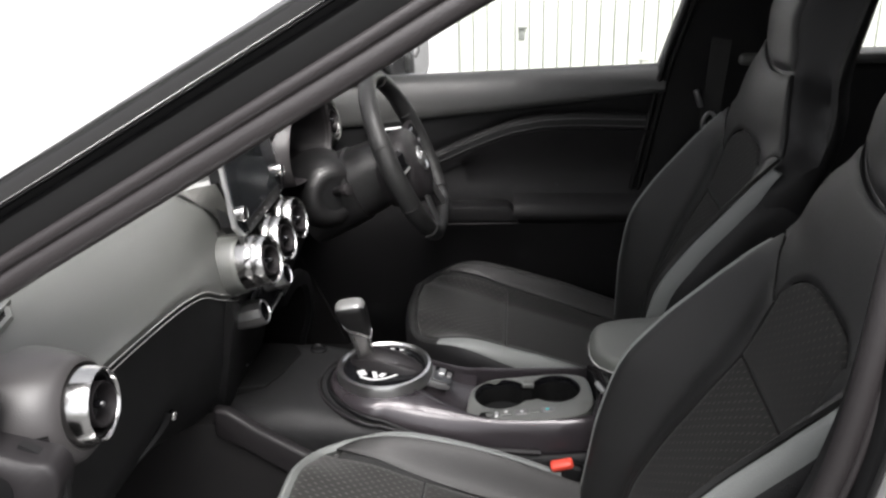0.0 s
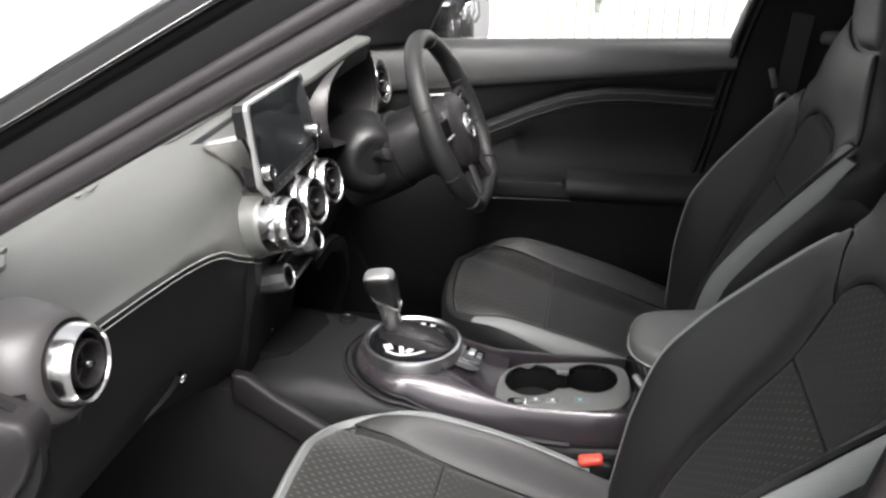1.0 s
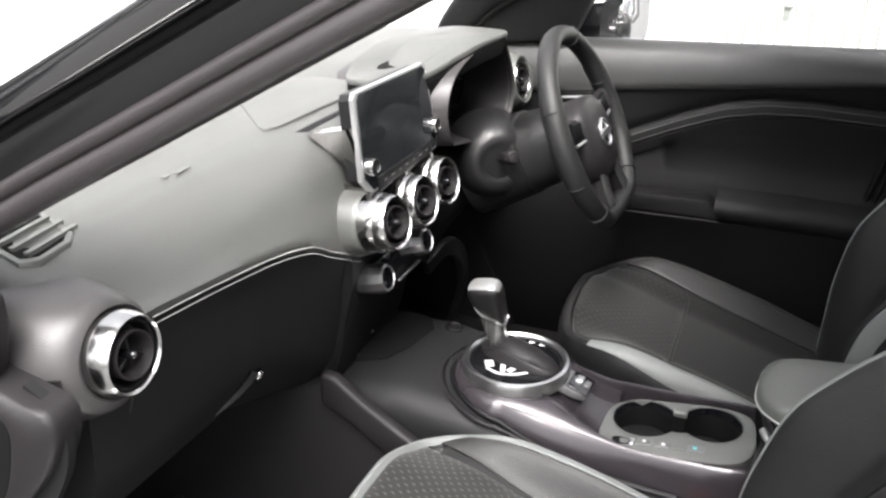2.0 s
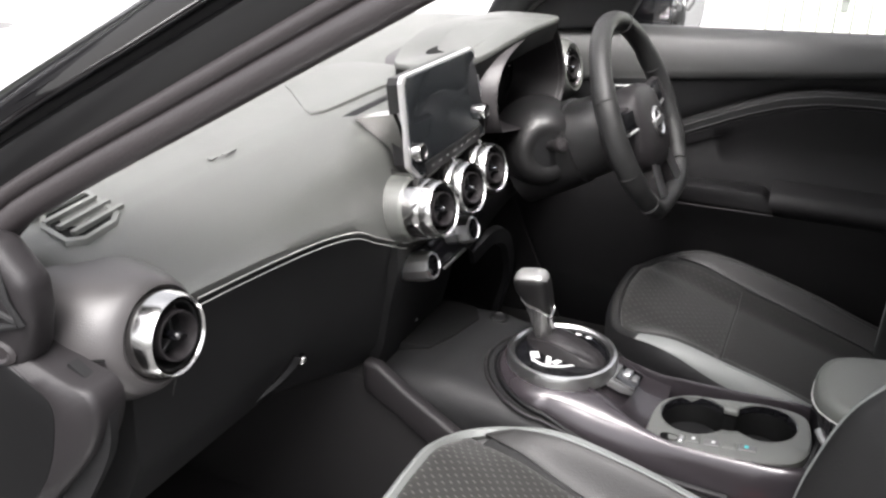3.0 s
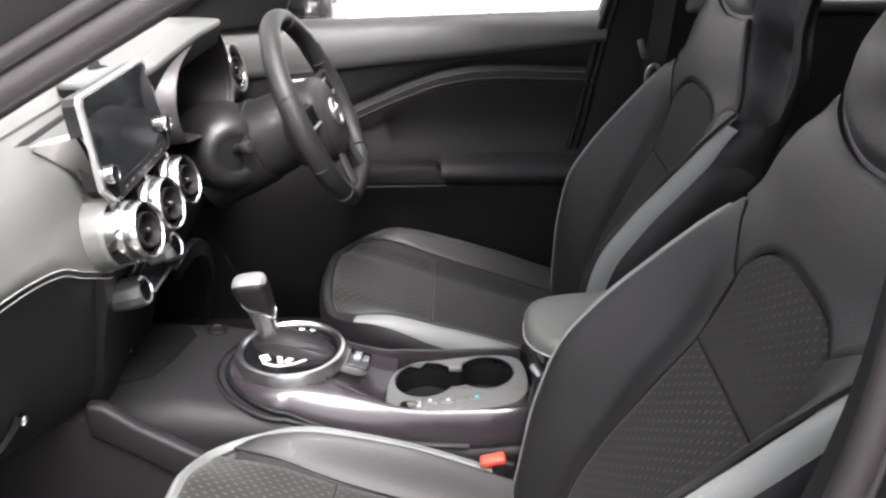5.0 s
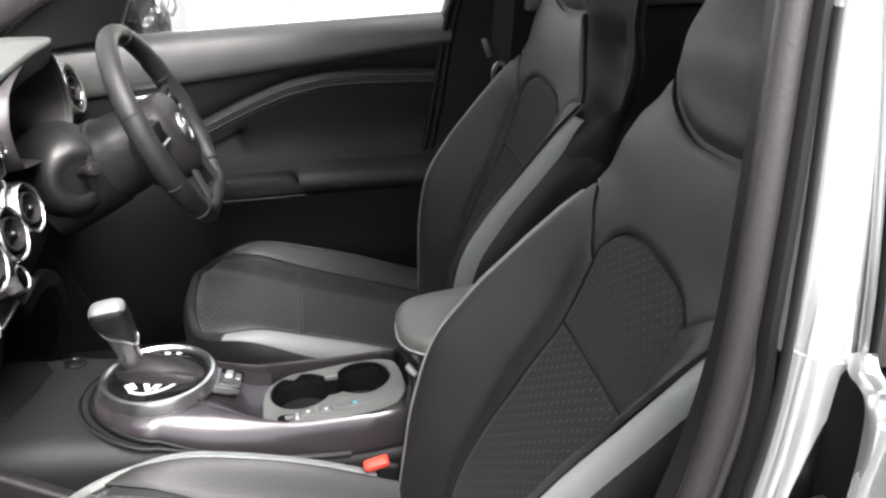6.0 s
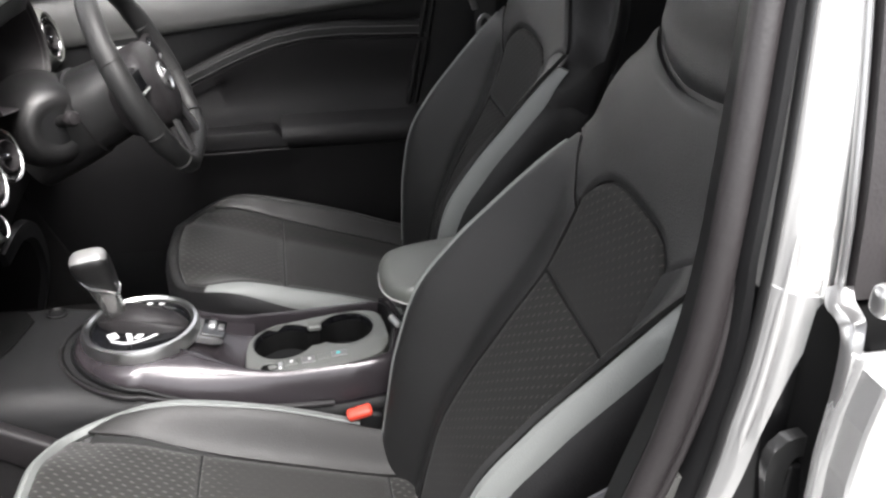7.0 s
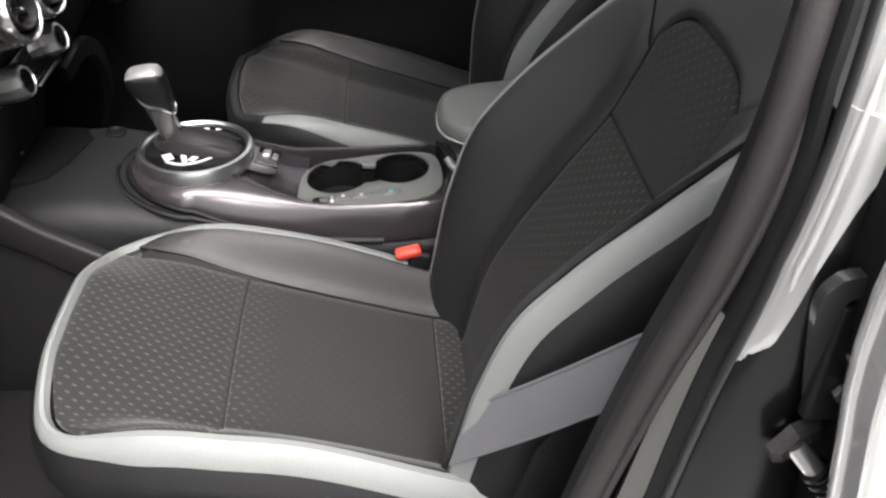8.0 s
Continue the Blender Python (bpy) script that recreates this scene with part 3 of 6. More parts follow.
# ---- car body round the cabin ----
shell = thing("car_body", (0.3, 0, 0), "silver grey car body with its passenger door opened out of view", "car")
block("floor_pan", (2.9, 1.44, 0.05), pose(0.50, 0, 0.275), CARPET, shell, "black carpeted floor", bevel=0.01)
for sg in (-1, 1):
    prism("footwell_side", [(-0.95, 0.28), (-0.20, 0.28), (-0.34, 0.60), (-0.36, 0.97), (-0.95, 0.99)], sg * 0.705, sg * 0.74, "y", CARPET, shell, "black footwell side", bevel=0.004)
block("bulkhead", (0.05, 1.44, 0.72), pose(-0.93, 0, 0.62), BLACK, shell, bevel=0.01)


def across(x0, x1, pts, name, mat, n=14, label=""):
    return loft(name, [[(x, y, z) for y, z in pts] for x in np.linspace(x0, x1, n)], mat, shell, label)


across(0.24, 2.0, [(-0.62, 1.475), (-0.56, 1.53), (-0.45, 1.563), (-0.25, 1.588), (0, 1.597), (0.25, 1.588), (0.45, 1.563), (0.56, 1.53), (0.62, 1.475), (0.60, 1.470), (0.45, 1.55), (0, 1.585), (-0.45, 1.55), (-0.60, 1.470)], "roof_panel", PAINT, label="silver grey roof")
across(0.26, 1.98, [(-0.60, 1.462), (-0.45, 1.53), (0, 1.565), (0.45, 1.53), (0.60, 1.462), (0.45, 1.515), (0, 1.55), (-0.45, 1.515)], "headliner", HARD)
for sg in (-1, 1):
    prism("sill", [(-0.55, 0.20), (1.7, 0.20), (1.7, 0.37), (-0.55, 0.37)], sg * 0.748, sg * 0.86, "y", PAINT, shell, bevel=0.02)
prism("sill_trim", [(-0.60, 0.29), (1.7, 0.29), (1.7, 0.43), (-0.60, 0.43)], 0.715, 0.746, "y", BLACK, shell, "black inner sill trim", bevel=0.01)
# tail: hatch and rear quarters
prism("tailgate", [(1.95, 1.56), (2.00, 1.56), (2.22, 1.10), (2.22, 0.35), (2.14, 0.35), (2.14, 1.08)], -0.74, 0.74, "y", HARD, shell, bevel=0.02)
for sg in (-1, 1):
    prism("rear_quarter", [(1.40, 0.36), (2.2, 0.36), (2.2, 1.10), (1.98, 1.55), (1.62, 1.50), (1.40, 1.12)], sg * 0.70, sg * 0.76, "y", BLACK, shell, bevel=0.01)
block("rear_bench", (0.48, 1.25, 0.28), pose(1.24, 0, 0.44), SEAT_DARK, shell, "black rear bench cushion", bevel=0.06, segments=4)
block("rear_bench_back", (0.15, 1.25, 0.62), pose(1.54, 0, 0.84, 0, 20, 0), SEAT_DARK, shell, "black rear bench backrest", bevel=0.05, segments=4)
# bonnet and wings ahead of the windscreen
secs = []
for x in np.linspace(-1.85, -0.86, 16):
    t = (x + 1.85) / 0.99
    zt = 0.90 + 0.10 * t ** 0.6
    secs.append([(x, y, zt - 0.06 * (y / 0.8) ** 4 + 0.03 * (1 - (y / 0.8) ** 2)) for y in np.linspace(-0.8, 0.8, 22)] + [(x, 0.84, 0.5), (x, -0.84, 0.5)])
loft("bonnet", secs, PAINT, shell, "silver grey bonnet")
block("cowl", (0.22, 1.30, 0.03), pose(-0.83, 0, 1.0, 0, -8, 0), BLACK, shell, "black scuttle panel", bevel=0.008)
for wx in (-1.12, 1.46):
    for sg in (-1, 1):
        tyre = lathe("tyre", [(0.21, -0.10), (0.29, -0.105), (0.325, -0.09), (0.335, -0.06), (0.335, 0.06), (0.325, 0.09), (0.29, 0.105), (0.21, 0.10)], (wx, sg * 0.745, 0.335), (0, sg, 0), RUBBER, shell, "black road tyre", n=56)
        lathe("rim", [(0.215, -0.08), (0.215, 0.085), (0.19, 0.08), (0.16, 0.05), (0.05, 0.06), (0, 0.062)], (wx, sg * 0.745, 0.335), (0, sg, 0), GRAPHITE, tyre, "grey alloy rim", n=40)
for y0, y1 in ((-0.55, 0.02), (0.0, 0.58)):
    sweep("wiper", curve([(-0.80, y0, 1.045), (-0.86, 0.5 * (y0 + y1), 1.062), (-0.93, y1, 1.055)], 24), [(-0.012, -0.008), (0.012, -0.008), (0.008, 0.010), (-0.008, 0.010)], BLACK, shell, "black wiper blade")


def post(name, line, profile, mat, label="", sharp=40, n=48, sg=-1):
    """profile: (across the post, outwards)."""
    return sweep(name, curve(line, n), [(a, -sg * -b) for a, b in profile], mat, shell, label, up=(0, 1, 0), sharp=sharp)


A_LINE = [(-0.42, 0.80), (-0.375, 0.93), (-0.335, 1.020), (-0.285, 1.078), (-0.21, 1.1255), (-0.10, 1.1865), (0.014, 1.250), (0.12, 1.3086), (0.23, 1.3697), (0.34, 1.418), (0.50, 1.455), (0.75, 1.47)]


def wide(z):
    return 0.645 + 0.30 * (1.25 - z) if z > 1.0 else 0.72


def oval(ca, cb, ra, rb, n=18):
    return [(ca + a, cb + b) for a, b in ring2(n, ra, rb)]


for sg in (-1, 1):
    line = [(x, sg * wide(z), z) for x, z in A_LINE]
    post("pillar_seal", line, oval(0.013, 0.004, 0.013, 0.013), SEAL_LIT, "dark rubber door seal", sg=sg)
    post("pillar_lip", line, oval(0.030, 0.010, 0.008, 0.008), SEAL_LIT, sg=sg)
    post("pillar_flange", line, [(0.030, -0.01), (0.033, 0.012), (0.040, 0.017), (0.052, 0.021), (0.060, 0.021), (0.064, 0.016), (0.064, -0.01)], LACQUER_AND_SHADE, "black lacquered door frame flange", sg=sg)
    post("pillar_channel", line, [(0.060, -0.01), (0.062, 0.012), (0.072, 0.016), (0.074, -0.01)], BLACK, sg=sg)
    post("pillar_trim", line, oval(0.046, -0.026, 0.038, 0.022), BLACK, sg=sg)
    skin = [(0.070, 0.0), (0.070, 0.024), (0.073, 0.031), (0.078, 0.035), (0.084, 0.0375), (0.089, 0.0380), (0.0925, 0.0375), (0.0925, -0.02), (0.085, -0.02)]
    paint = [(0.093, -0.01), (0.093, 0.0372), (0.098, 0.036), (0.1045, 0.0325), (0.110, 0.029), (0.118, 0.022), (0.127, 0.012), (0.136, -0.001), (0.143, -0.014), (0.146, -0.026), (0.12, -0.03)]
    post("pillar_paint", line[3:], paint, SKYLIT_PAINT, "outer pillar edge, its pale colour standing in for reflected sky", sg=sg, sharp=80)
    post("pillar_skin", line[3:], skin, SKIN, "glossy black outer pillar", sg=sg, sharp=80)

# windscreen
ws = []
for k in np.linspace(0, 1, 16):
    x, z = -0.74 + k * 1.00, 1.035 + k * 0.46
    half = 0.71 - 0.115 * k
    bow = lambda y: 0.14 * (1 - (y / half) ** 2)
    ys = np.linspace(-half, half, 28)
    ws.append([(x - bow(y), y, z + 0.10 * bow(y)) for y in ys] + [(x - bow(y) + 0.002, y, z + 0.10 * bow(y) - 0.005) for y in ys[::-1]])
wsg = loft("windscreen", ws, CLEAR, shell, "clear laminated windscreen glass")
wsg.visible_shadow = False

# near side pillar between the doors
B_LINE = [(0.591, 0.655, 1.46), (0.558, 0.7, 1.304), (0.536, 0.735, 1.16), (0.522, 0.75, 1.05), (0.503, 0.755, 0.96), (0.472, 0.757, 0.86), (0.44, 0.757, 0.73), (0.418, 0.757, 0.62), (0.401, 0.757, 0.5), (0.391, 0.757, 0.36)]


def bpost(name, dx, dy, profile, mat, label="", z0=0.0, z1=2.0, grow=None, sharp=40):
    line = curve([(x, -y, z) for x, y, z in B_LINE], 200)
    secs = []
    for x, y, z in line:
        if not z0 <= z <= z1:
            continue
        g = 1.0 if grow is None else grow(z)
        secs.append([(x + (dx + a) * g, y - dy - b, z) for a, b in profile])
    return loft(name, secs, mat, shell, label, sharp=sharp)


bpost("pillar_seal", 0.0, 0.0, oval(0.0155, 0.0, 0.0115, 0.011), RUBBER, "grey-brown rubber door seal")
bpost("pillar_lip", 0.0, 0.0, oval(0.0275, 0.005, 0.0045, 0.005), RUBBER)
bpost("pillar_trim", 0.0, 0.0, [(0.03, -0.06), (0.012, -0.015), (0.06, -0.012), (0.09, -0.03), (0.09, -0.06)], BLACK, "black inner pillar trim")
spread = lambda z: float(np.interp(z, [0.3, 0.74, 0.92, 1.1], [1.7, 1.55, 1.0, 0.8]))
bpost("pillar_flange", 0.0, 0.0, [(0.034, -0.02), (0.026, 0.004), (0.032, 0.008), (0.042, 0.008), (0.046, 0.0), (0.046, -0.02)], FLANGE, "silver grey flange, its shade put into the colour", z1=0.93, grow=spread)
bpost("inner_seal", 0.0, 0.0, [(0.022, -0.02), (0.024, 0.010), (0.028, 0.016), (0.034, 0.016), (0.038, 0.008), (0.038, -0.02)], BLACK, "black inner door seal", grow=lambda z: float(np.interp(z, [0.3, 0.74, 0.92, 1.1, 1.4], [2.6, 2.5, 1.55, 0.95, 0.9])))
POST = [(0.034, -0.03), (0.035, 0.014), (0.039, 0.027), (0.047, 0.037), (0.058, 0.042), (0.070, 0.041), (0.081, 0.033), (0.090, 0.018), (0.096, -0.03)]
post_w = lambda z: float(np.interp(z, [0.3, 0.74, 0.98, 1.3, 1.46], [2.1, 2.0, 1.20, 0.92, 0.85]))
bpost("door_post", 0.0, 0.0, POST, GREYPAINT, "silver grey painted pillar", z0=1.078, grow=post_w)
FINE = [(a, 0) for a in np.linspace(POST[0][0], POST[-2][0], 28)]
# Silver narrows downwards in place of the sky's reflection fading into shade.
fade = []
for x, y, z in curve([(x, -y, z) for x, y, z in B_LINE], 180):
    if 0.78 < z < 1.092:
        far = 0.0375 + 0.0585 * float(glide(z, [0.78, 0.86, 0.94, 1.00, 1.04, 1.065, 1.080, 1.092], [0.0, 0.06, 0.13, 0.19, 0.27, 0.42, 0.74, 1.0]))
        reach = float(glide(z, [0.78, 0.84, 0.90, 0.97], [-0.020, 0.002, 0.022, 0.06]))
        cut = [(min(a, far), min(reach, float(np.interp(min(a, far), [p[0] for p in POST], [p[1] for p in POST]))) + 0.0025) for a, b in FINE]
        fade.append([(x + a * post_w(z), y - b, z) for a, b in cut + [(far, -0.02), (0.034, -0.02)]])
loft("door_post", fade, GREYPAINT, shell, "silver grey pillar foot, shaped like the fading sky reflection on it", sharp=50)
# Same painted post; the door gap's shade is put into its black colour.
bpost("lower_post", 0.0, 0.0, POST, LACQUER_AND_SHADE, "lower pillar, its door-gap shade put into a black colour", z1=1.082, grow=post_w)
bpost("post_lip", 0.0, 0.0, oval(0.036, 0.018, 0.0018, 0.006, 12), DARKPAINT, "thin painted lip", z1=1.30, grow=post_w)
for q, z0, z1 in ((0.043, 0.955, 1.13), (0.060, 1.01, 1.13)):
    strip = []
    for x, y, z in curve([(x, -y, z) for x, y, z in B_LINE], 200):
        if z0 < z < z1:
            k = 0.15 + 0.85 * min(1.0, (z1 - z) / 0.07, (z - z0) / 0.03)
            g = post_w(z)
            b = float(np.interp(q, [p[0] for p in POST], [p[1] for p in POST]))
            strip.append([(x + (q + a) * g, y - b - e, z) for a, e in ring2(12, 0.0045 * k, 0.0030 * k)])
    loft("swage", strip, GREYPAINT, shell, "raised pillar swage")

# rear door on the near side, closed, with its hinge gear in the gap
rear_door = thing("rear_door", (0.95, -0.82, 0.37), "silver grey rear car door, shut", "car door")
edge = curve([(0.578, 1.085), (0.571, 1.03), (0.573, 0.96), (0.583, 0.90), (0.600, 0.80), (0.62, 0.65), (0.60, 0.45), (0.61, 0.38)], 20)
outline = [(a, b) for a, b in edge] + [(1.30, 0.38), (1.44, 0.60), (1.50, 1.09)]
door_face = prism("door_skin", outline, -0.880, -0.845, "y", PAINT, rear_door, "silver grey outer skin", bevel=0.004, segments=2)
door_face.data.shade_flat()
# Inner side of the door in black for the shade inside the gap.
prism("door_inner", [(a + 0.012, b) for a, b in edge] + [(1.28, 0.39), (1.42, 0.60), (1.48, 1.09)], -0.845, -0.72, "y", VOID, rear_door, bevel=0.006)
sweep("door_hem", [(a + 0.002, -0.850, b) for a, b in edge], ring2(10, 0.006, 0.008), PAINT, rear_door, "rolled door hem", up=(0, 1, 0))
trim_a = curve([(0.589, -0.800, 1.102), (0.583, -0.812, 1.096), (0.580, -0.825, 1.097), (0.575, -0.838, 1.099), (0.572, -0.846, 1.095), (0.570, -0.851, 1.076), (0.569, -0.853, 1.02), (0.571, -0.854, 0.96)], 30)
trim_b = curve([(0.605, -0.800, 1.100), (0.599, -0.812, 1.097), (0.594, -0.825, 1.098), (0.588, -0.838, 1.100), (0.583, -0.846, 1.096), (0.580, -0.852, 1.070), (0.579, -0.856, 1.02), (0.581, -0.858, 0.96)], 30)
loft("corner_trim", [[tuple(a), tuple(a + np.array([0.002, -0.002, 0.002])), tuple(0.5 * (a + b) + np.array([0, 0.0015, -0.001])), tuple(b + np.array([-0.002, -0.002, 0.002])), tuple(b), tuple(b + np.array([0, 0.006, -0.004])), tuple(a + np.array([0, 0.006, -0.004]))] for a, b in zip(trim_a, trim_b)], SILVER, rear_door, "bright folded door edge", sharp=60)
frame_path = [(0.616, -0.784, 1.09), (0.617, -0.776, 1.147), (0.621, -0.757, 1.216), (0.623, -0.733, 1.30), (0.626, -0.69, 1.44)]
sweep("window_frame", curve(frame_path, 16), [(-0.013, -0.02), (-0.013, 0.010), (-0.008, 0.014), (0.011, 0.009), (0.013, -0.02)], RUBBER, rear_door, "black window frame", up=(0, 1, 0))
sweep("bright_strip", curve([(x - 0.016, y - 0.010, z) for x, y, z in frame_path], 16), ring2(10, 0.003, 0.004), SILVER, rear_door, up=(0, 1, 0))
block("belt_seal", (0.80, 0.03, 0.026), pose(1.03, -0.800, 1.110), BLACK, rear_door, "black window seal", bevel=0.005)
block("belt_moulding", (0.86, 0.016, 0.020), pose(1.008, -0.852, 1.122), SILVER, rear_door, "bright belt moulding", bevel=0.006)
pane = [[(x, y0 + 0.27 * (z - 1.1) + 0.004 * s, z) for x, s in ((0.63, -1), (1.42 - 0.6 * max(0, z - 1.3), -1), (1.42 - 0.6 * max(0, z - 1.3), 1), (0.63, 1))] for y0 in (-0.782,) for z in np.linspace(1.09, 1.44, 6)]
loft("window_glass", pane, TINT, rear_door, "pane with a dark tint added against cabin light")
# hinge gear
hin = rear_door
arch_line = curve([(0.578, -0.806, 0.890), (0.572, -0.807, 0.930), (0.567, -0.808, 0.972), (0.571, -0.808, 0.986), (0.583, -0.808, 0.991), (0.635, -0.808, 0.991)], 34)
sweep("hinge_arch", arch_line, [(-0.0085, -0.010), (-0.0075, 0.001), (-0.004, 0.004), (0.004, 0.004), (0.0075, 0.001), (0.0085, -0.010)], DARKPAINT, hin, "pressed steel arch", up=(0, 1, 0), scale=[0.25 + 0.75 * min(1.0, k / 18) for k in range(34)])
block("hinge_leaf", (0.05, 0.012, 0.10), pose(0.600, -0.812, 0.925), BLACK, hin, bevel=0.004)
for z in (0.945, 0.925, 0.893):
    lathe("hinge_bolt", [(0.007, 0), (0.007, 0.005), (0, 0.006)], (0.594, -0.819, z + 0.012), (0, -1, 0), CHROME, hin, n=6, sharp=20)
chk = rear_door
lathe("check_boss", [(0.024, 0), (0.024, 0.006), (0.018, 0.010), (0.010, 0.010), (0.010, 0.004), (0, 0.004)], (0.578, -0.808, 0.852), (0.35, -0.9, -0.2), RUBBER, chk, n=6, sharp=20)
A0, A1 = Vector((0.579, -0.812, 0.848)), Vector((0.620, -0.828, 0.799))
lathe("check_rod", [(0.008, 0), (0.008, (A1 - A0).length)], A0, A1 - A0, SILVER, chk, n=20)
for k in (0.45, 0.58, 0.71, 0.84):
    lathe("rubber_ring", [(0.008, -0.003), (0.011, -0.002), (0.011, 0.002), (0.008, 0.003)], A0.lerp(A1, k), A1 - A0, BLACK, chk, n=20)

# kick panel at the foot of the front pillar
kick = thing("kick_panel", (-0.28, -0.73, 0.45), "dark grey moulded kick panel beside the footwell", "trim panel")
outer_ol = curve([(-0.42, 1.005), (-0.33, 0.998), (-0.281, 0.985), (-0.225, 0.965), (-0.199, 0.960), (-0.189, 0.949), (-0.190, 0.930), (-0.203, 0.898), (-0.224, 0.869), (-0.254, 0.834), (-0.33, 0.745), (-0.42, 0.62)], 60)
inner_ol = curve([(-0.42, 1.000), (-0.34, 0.992), (-0.283, 0.976), (-0.251, 0.960), (-0.237, 0.952), (-0.231, 0.944), (-0.230, 0.929), (-0.238, 0.898), (-0.250, 0.869), (-0.272, 0.834), (-0.345, 0.745), (-0.43, 0.62)], 60)
ends = [(-0.55, 0.62), (-0.55, 1.0)]
kick_ring = lambda k, y: [(p[0] * (1 - k) + q[0] * k, y, p[1] * (1 - k) + q[1] * k) for p, q in zip(outer_ol, inner_ol)] + [(a, y, b) for a, b in ends]
loft("panel", [kick_ring(0.05, -0.700), kick_ring(0.0, -0.728), kick_ring(0.03, -0.734), kick_ring(0.12, -0.738), kick_ring(0.90, -0.746), kick_ring(1.0, -0.7455)], HARD, kick, "brown-grey moulded panel", sharp=50)
# Face of the same panel, black for the shade of its recess.
loft("panel_face", [kick_ring(1.01, -0.742), kick_ring(1.02, -0.7462), kick_ring(1.08, -0.7468)], BLACK, kick, "panel face, the shade of its recess put into black", sharp=50)
sweep("seal", curve([(-0.236, -0.712, 0.960), (-0.217, -0.713, 0.950), (-0.204, -0.714, 0.930), (-0.207, -0.716, 0.898), (-0.226, -0.717, 0.860), (-0.268, -0.717, 0.795), (-0.335, -0.717, 0.70), (-0.40, -0.717, 0.58)], 50), [(-0.013, -0.008), (-0.012, 0.003), (-0.009, 0.005), (0.004, 0.002), (0.008, 0.005), (0.012, 0.003), (0.013, -0.008)], DOORGREY, kick, "dark rubber seal with a raised edge", up=(0, 1, 0))
prism("pillar_base", [(-0.52, 0.90), (-0.34, 0.950), (-0.266, 0.962), (-0.250, 0.985), (-0.238, 1.025), (-0.236, 1.055), (-0.268, 1.090), (-0.52, 1.08)], -0.744, -0.708, "y", HARD, kick, "brown-grey moulded pillar foot", bevel=0.012, segments=4)
for (xa, za), (xb, zb) in (((-0.330, 1.044), (-0.252, 1.020)), ((-0.312, 1.000), (-0.250, 1.018)), ((-0.262, 1.066), (-0.246, 1.018))):
    sweep("foot_crease", [(xa, -0.744, za), (0.5 * (xa + xb), -0.748, 0.5 * (za + zb)), (xb, -0.744, zb)], ring2(8, 0.0035), DOORGREY, kick, "folded edge of the pillar foot", up=(0, 1, 0))
lathe("grommet", [(0.016, -0.004), (0.016, 0.003), (0.012, 0.005), (0.009, 0.002), (0, 0.002)], (-0.285, -0.745, 0.984), (0.15, -1, 0.1), RUBBER, kick, "oval rubber grommet", n=28, squash=(1.4, 0.8))

# ---- near side door, swung open ahead of the doorway ----
open_door = thing("passenger_door", (-0.50, -1.30, 0.36), "silver grey passenger door standing wide open", "car door")
OD = Matrix.Translation((-0.415, -0.865, 0.0)) @ Matrix.Rotation(radians(-104), 4, "Z")
od = lambda a, b, z: tuple(OD @ Vector((a, b, z)))
rim_od = curve([(0.02, 0.36), (0.50, 0.34), (0.96, 0.38), (1.00, 0.62), (1.02, 1.02), (0.50, 1.00), (0.02, 0.985), (0.0, 0.70), (0.02, 0.36)], 60)[:-1]
loft("door_skin", [[od(a, b, z) for a, z in rim_od] for b in (-0.03, -0.045)], PAINT, open_door, "silver grey outer skin")
loft("door_trim", [[od(0.5 + (a - 0.5) * k, b, 0.68 + (z - 0.68) * k) for a, z in rim_od] for k, b in ((1.0, -0.029), (0.99, 0.03), (0.95, 0.05), (0.5, 0.055))], HARD, open_door, "black moulded inner trim")
loft("armrest", [[od(a, b, z) for b, z in ((0.05, 0.66), (0.11, 0.68), (0.115, 0.72), (0.05, 0.75))] for a in np.linspace(0.30, 0.85, 8)], DOORTRIM, open_door, "black padded armrest")
sweep("window_frame", curve([od(0.03, 0.0, 0.99), od(0.30, 0.0, 1.20), od(0.62, 0.0, 1.38), od(0.90, 0.0, 1.43), od(1.01, 0.0, 1.36), od(1.03, 0.0, 1.02)], 40), [(-0.018, -0.018), (0.018, -0.018), (0.018, 0.018), (-0.018, 0.018)], BLACK, open_door, "black window frame")
pane_od = curve([(0.05, 1.0), (0.30, 1.19), (0.62, 1.37), (0.90, 1.42), (1.00, 1.35), (1.02, 1.02)], 30)
og = loft("window_glass", [[od(a, b, z) for a, z in pane_od] for b in (-0.002, 0.002)], CLEAR, open_door, "clear raised window pane")
og.visible_shadow = False

# ---- far side door ----
door = thing("driver_door", (0.25, 0.74, 0.36), "black moulded driver door trim with a padded armrest, closed", "car door")


def along(name, sec, x0, x1, mat, label="", n=44, sharp=60):
    """sec(x): ring of (z, y) at x."""
    return loft(name, [[(x, y, z) for z, y in sec(x)] for x in np.linspace(x0, x1, n)], mat, door, label, sharp=sharp)


belt = lambda x: 1.0325 + 0.034 * (x + 0.06)
arc = lambda x: float(np.interp(x, [-0.35, -0.05, 0.064, 0.15, 0.232, 0.314, 0.40, 0.60], [0.725, 0.785, 0.838, 0.877, 0.908, 0.924, 0.928, 0.922]))
cap = lambda x: 0.101 - 0.073 * x
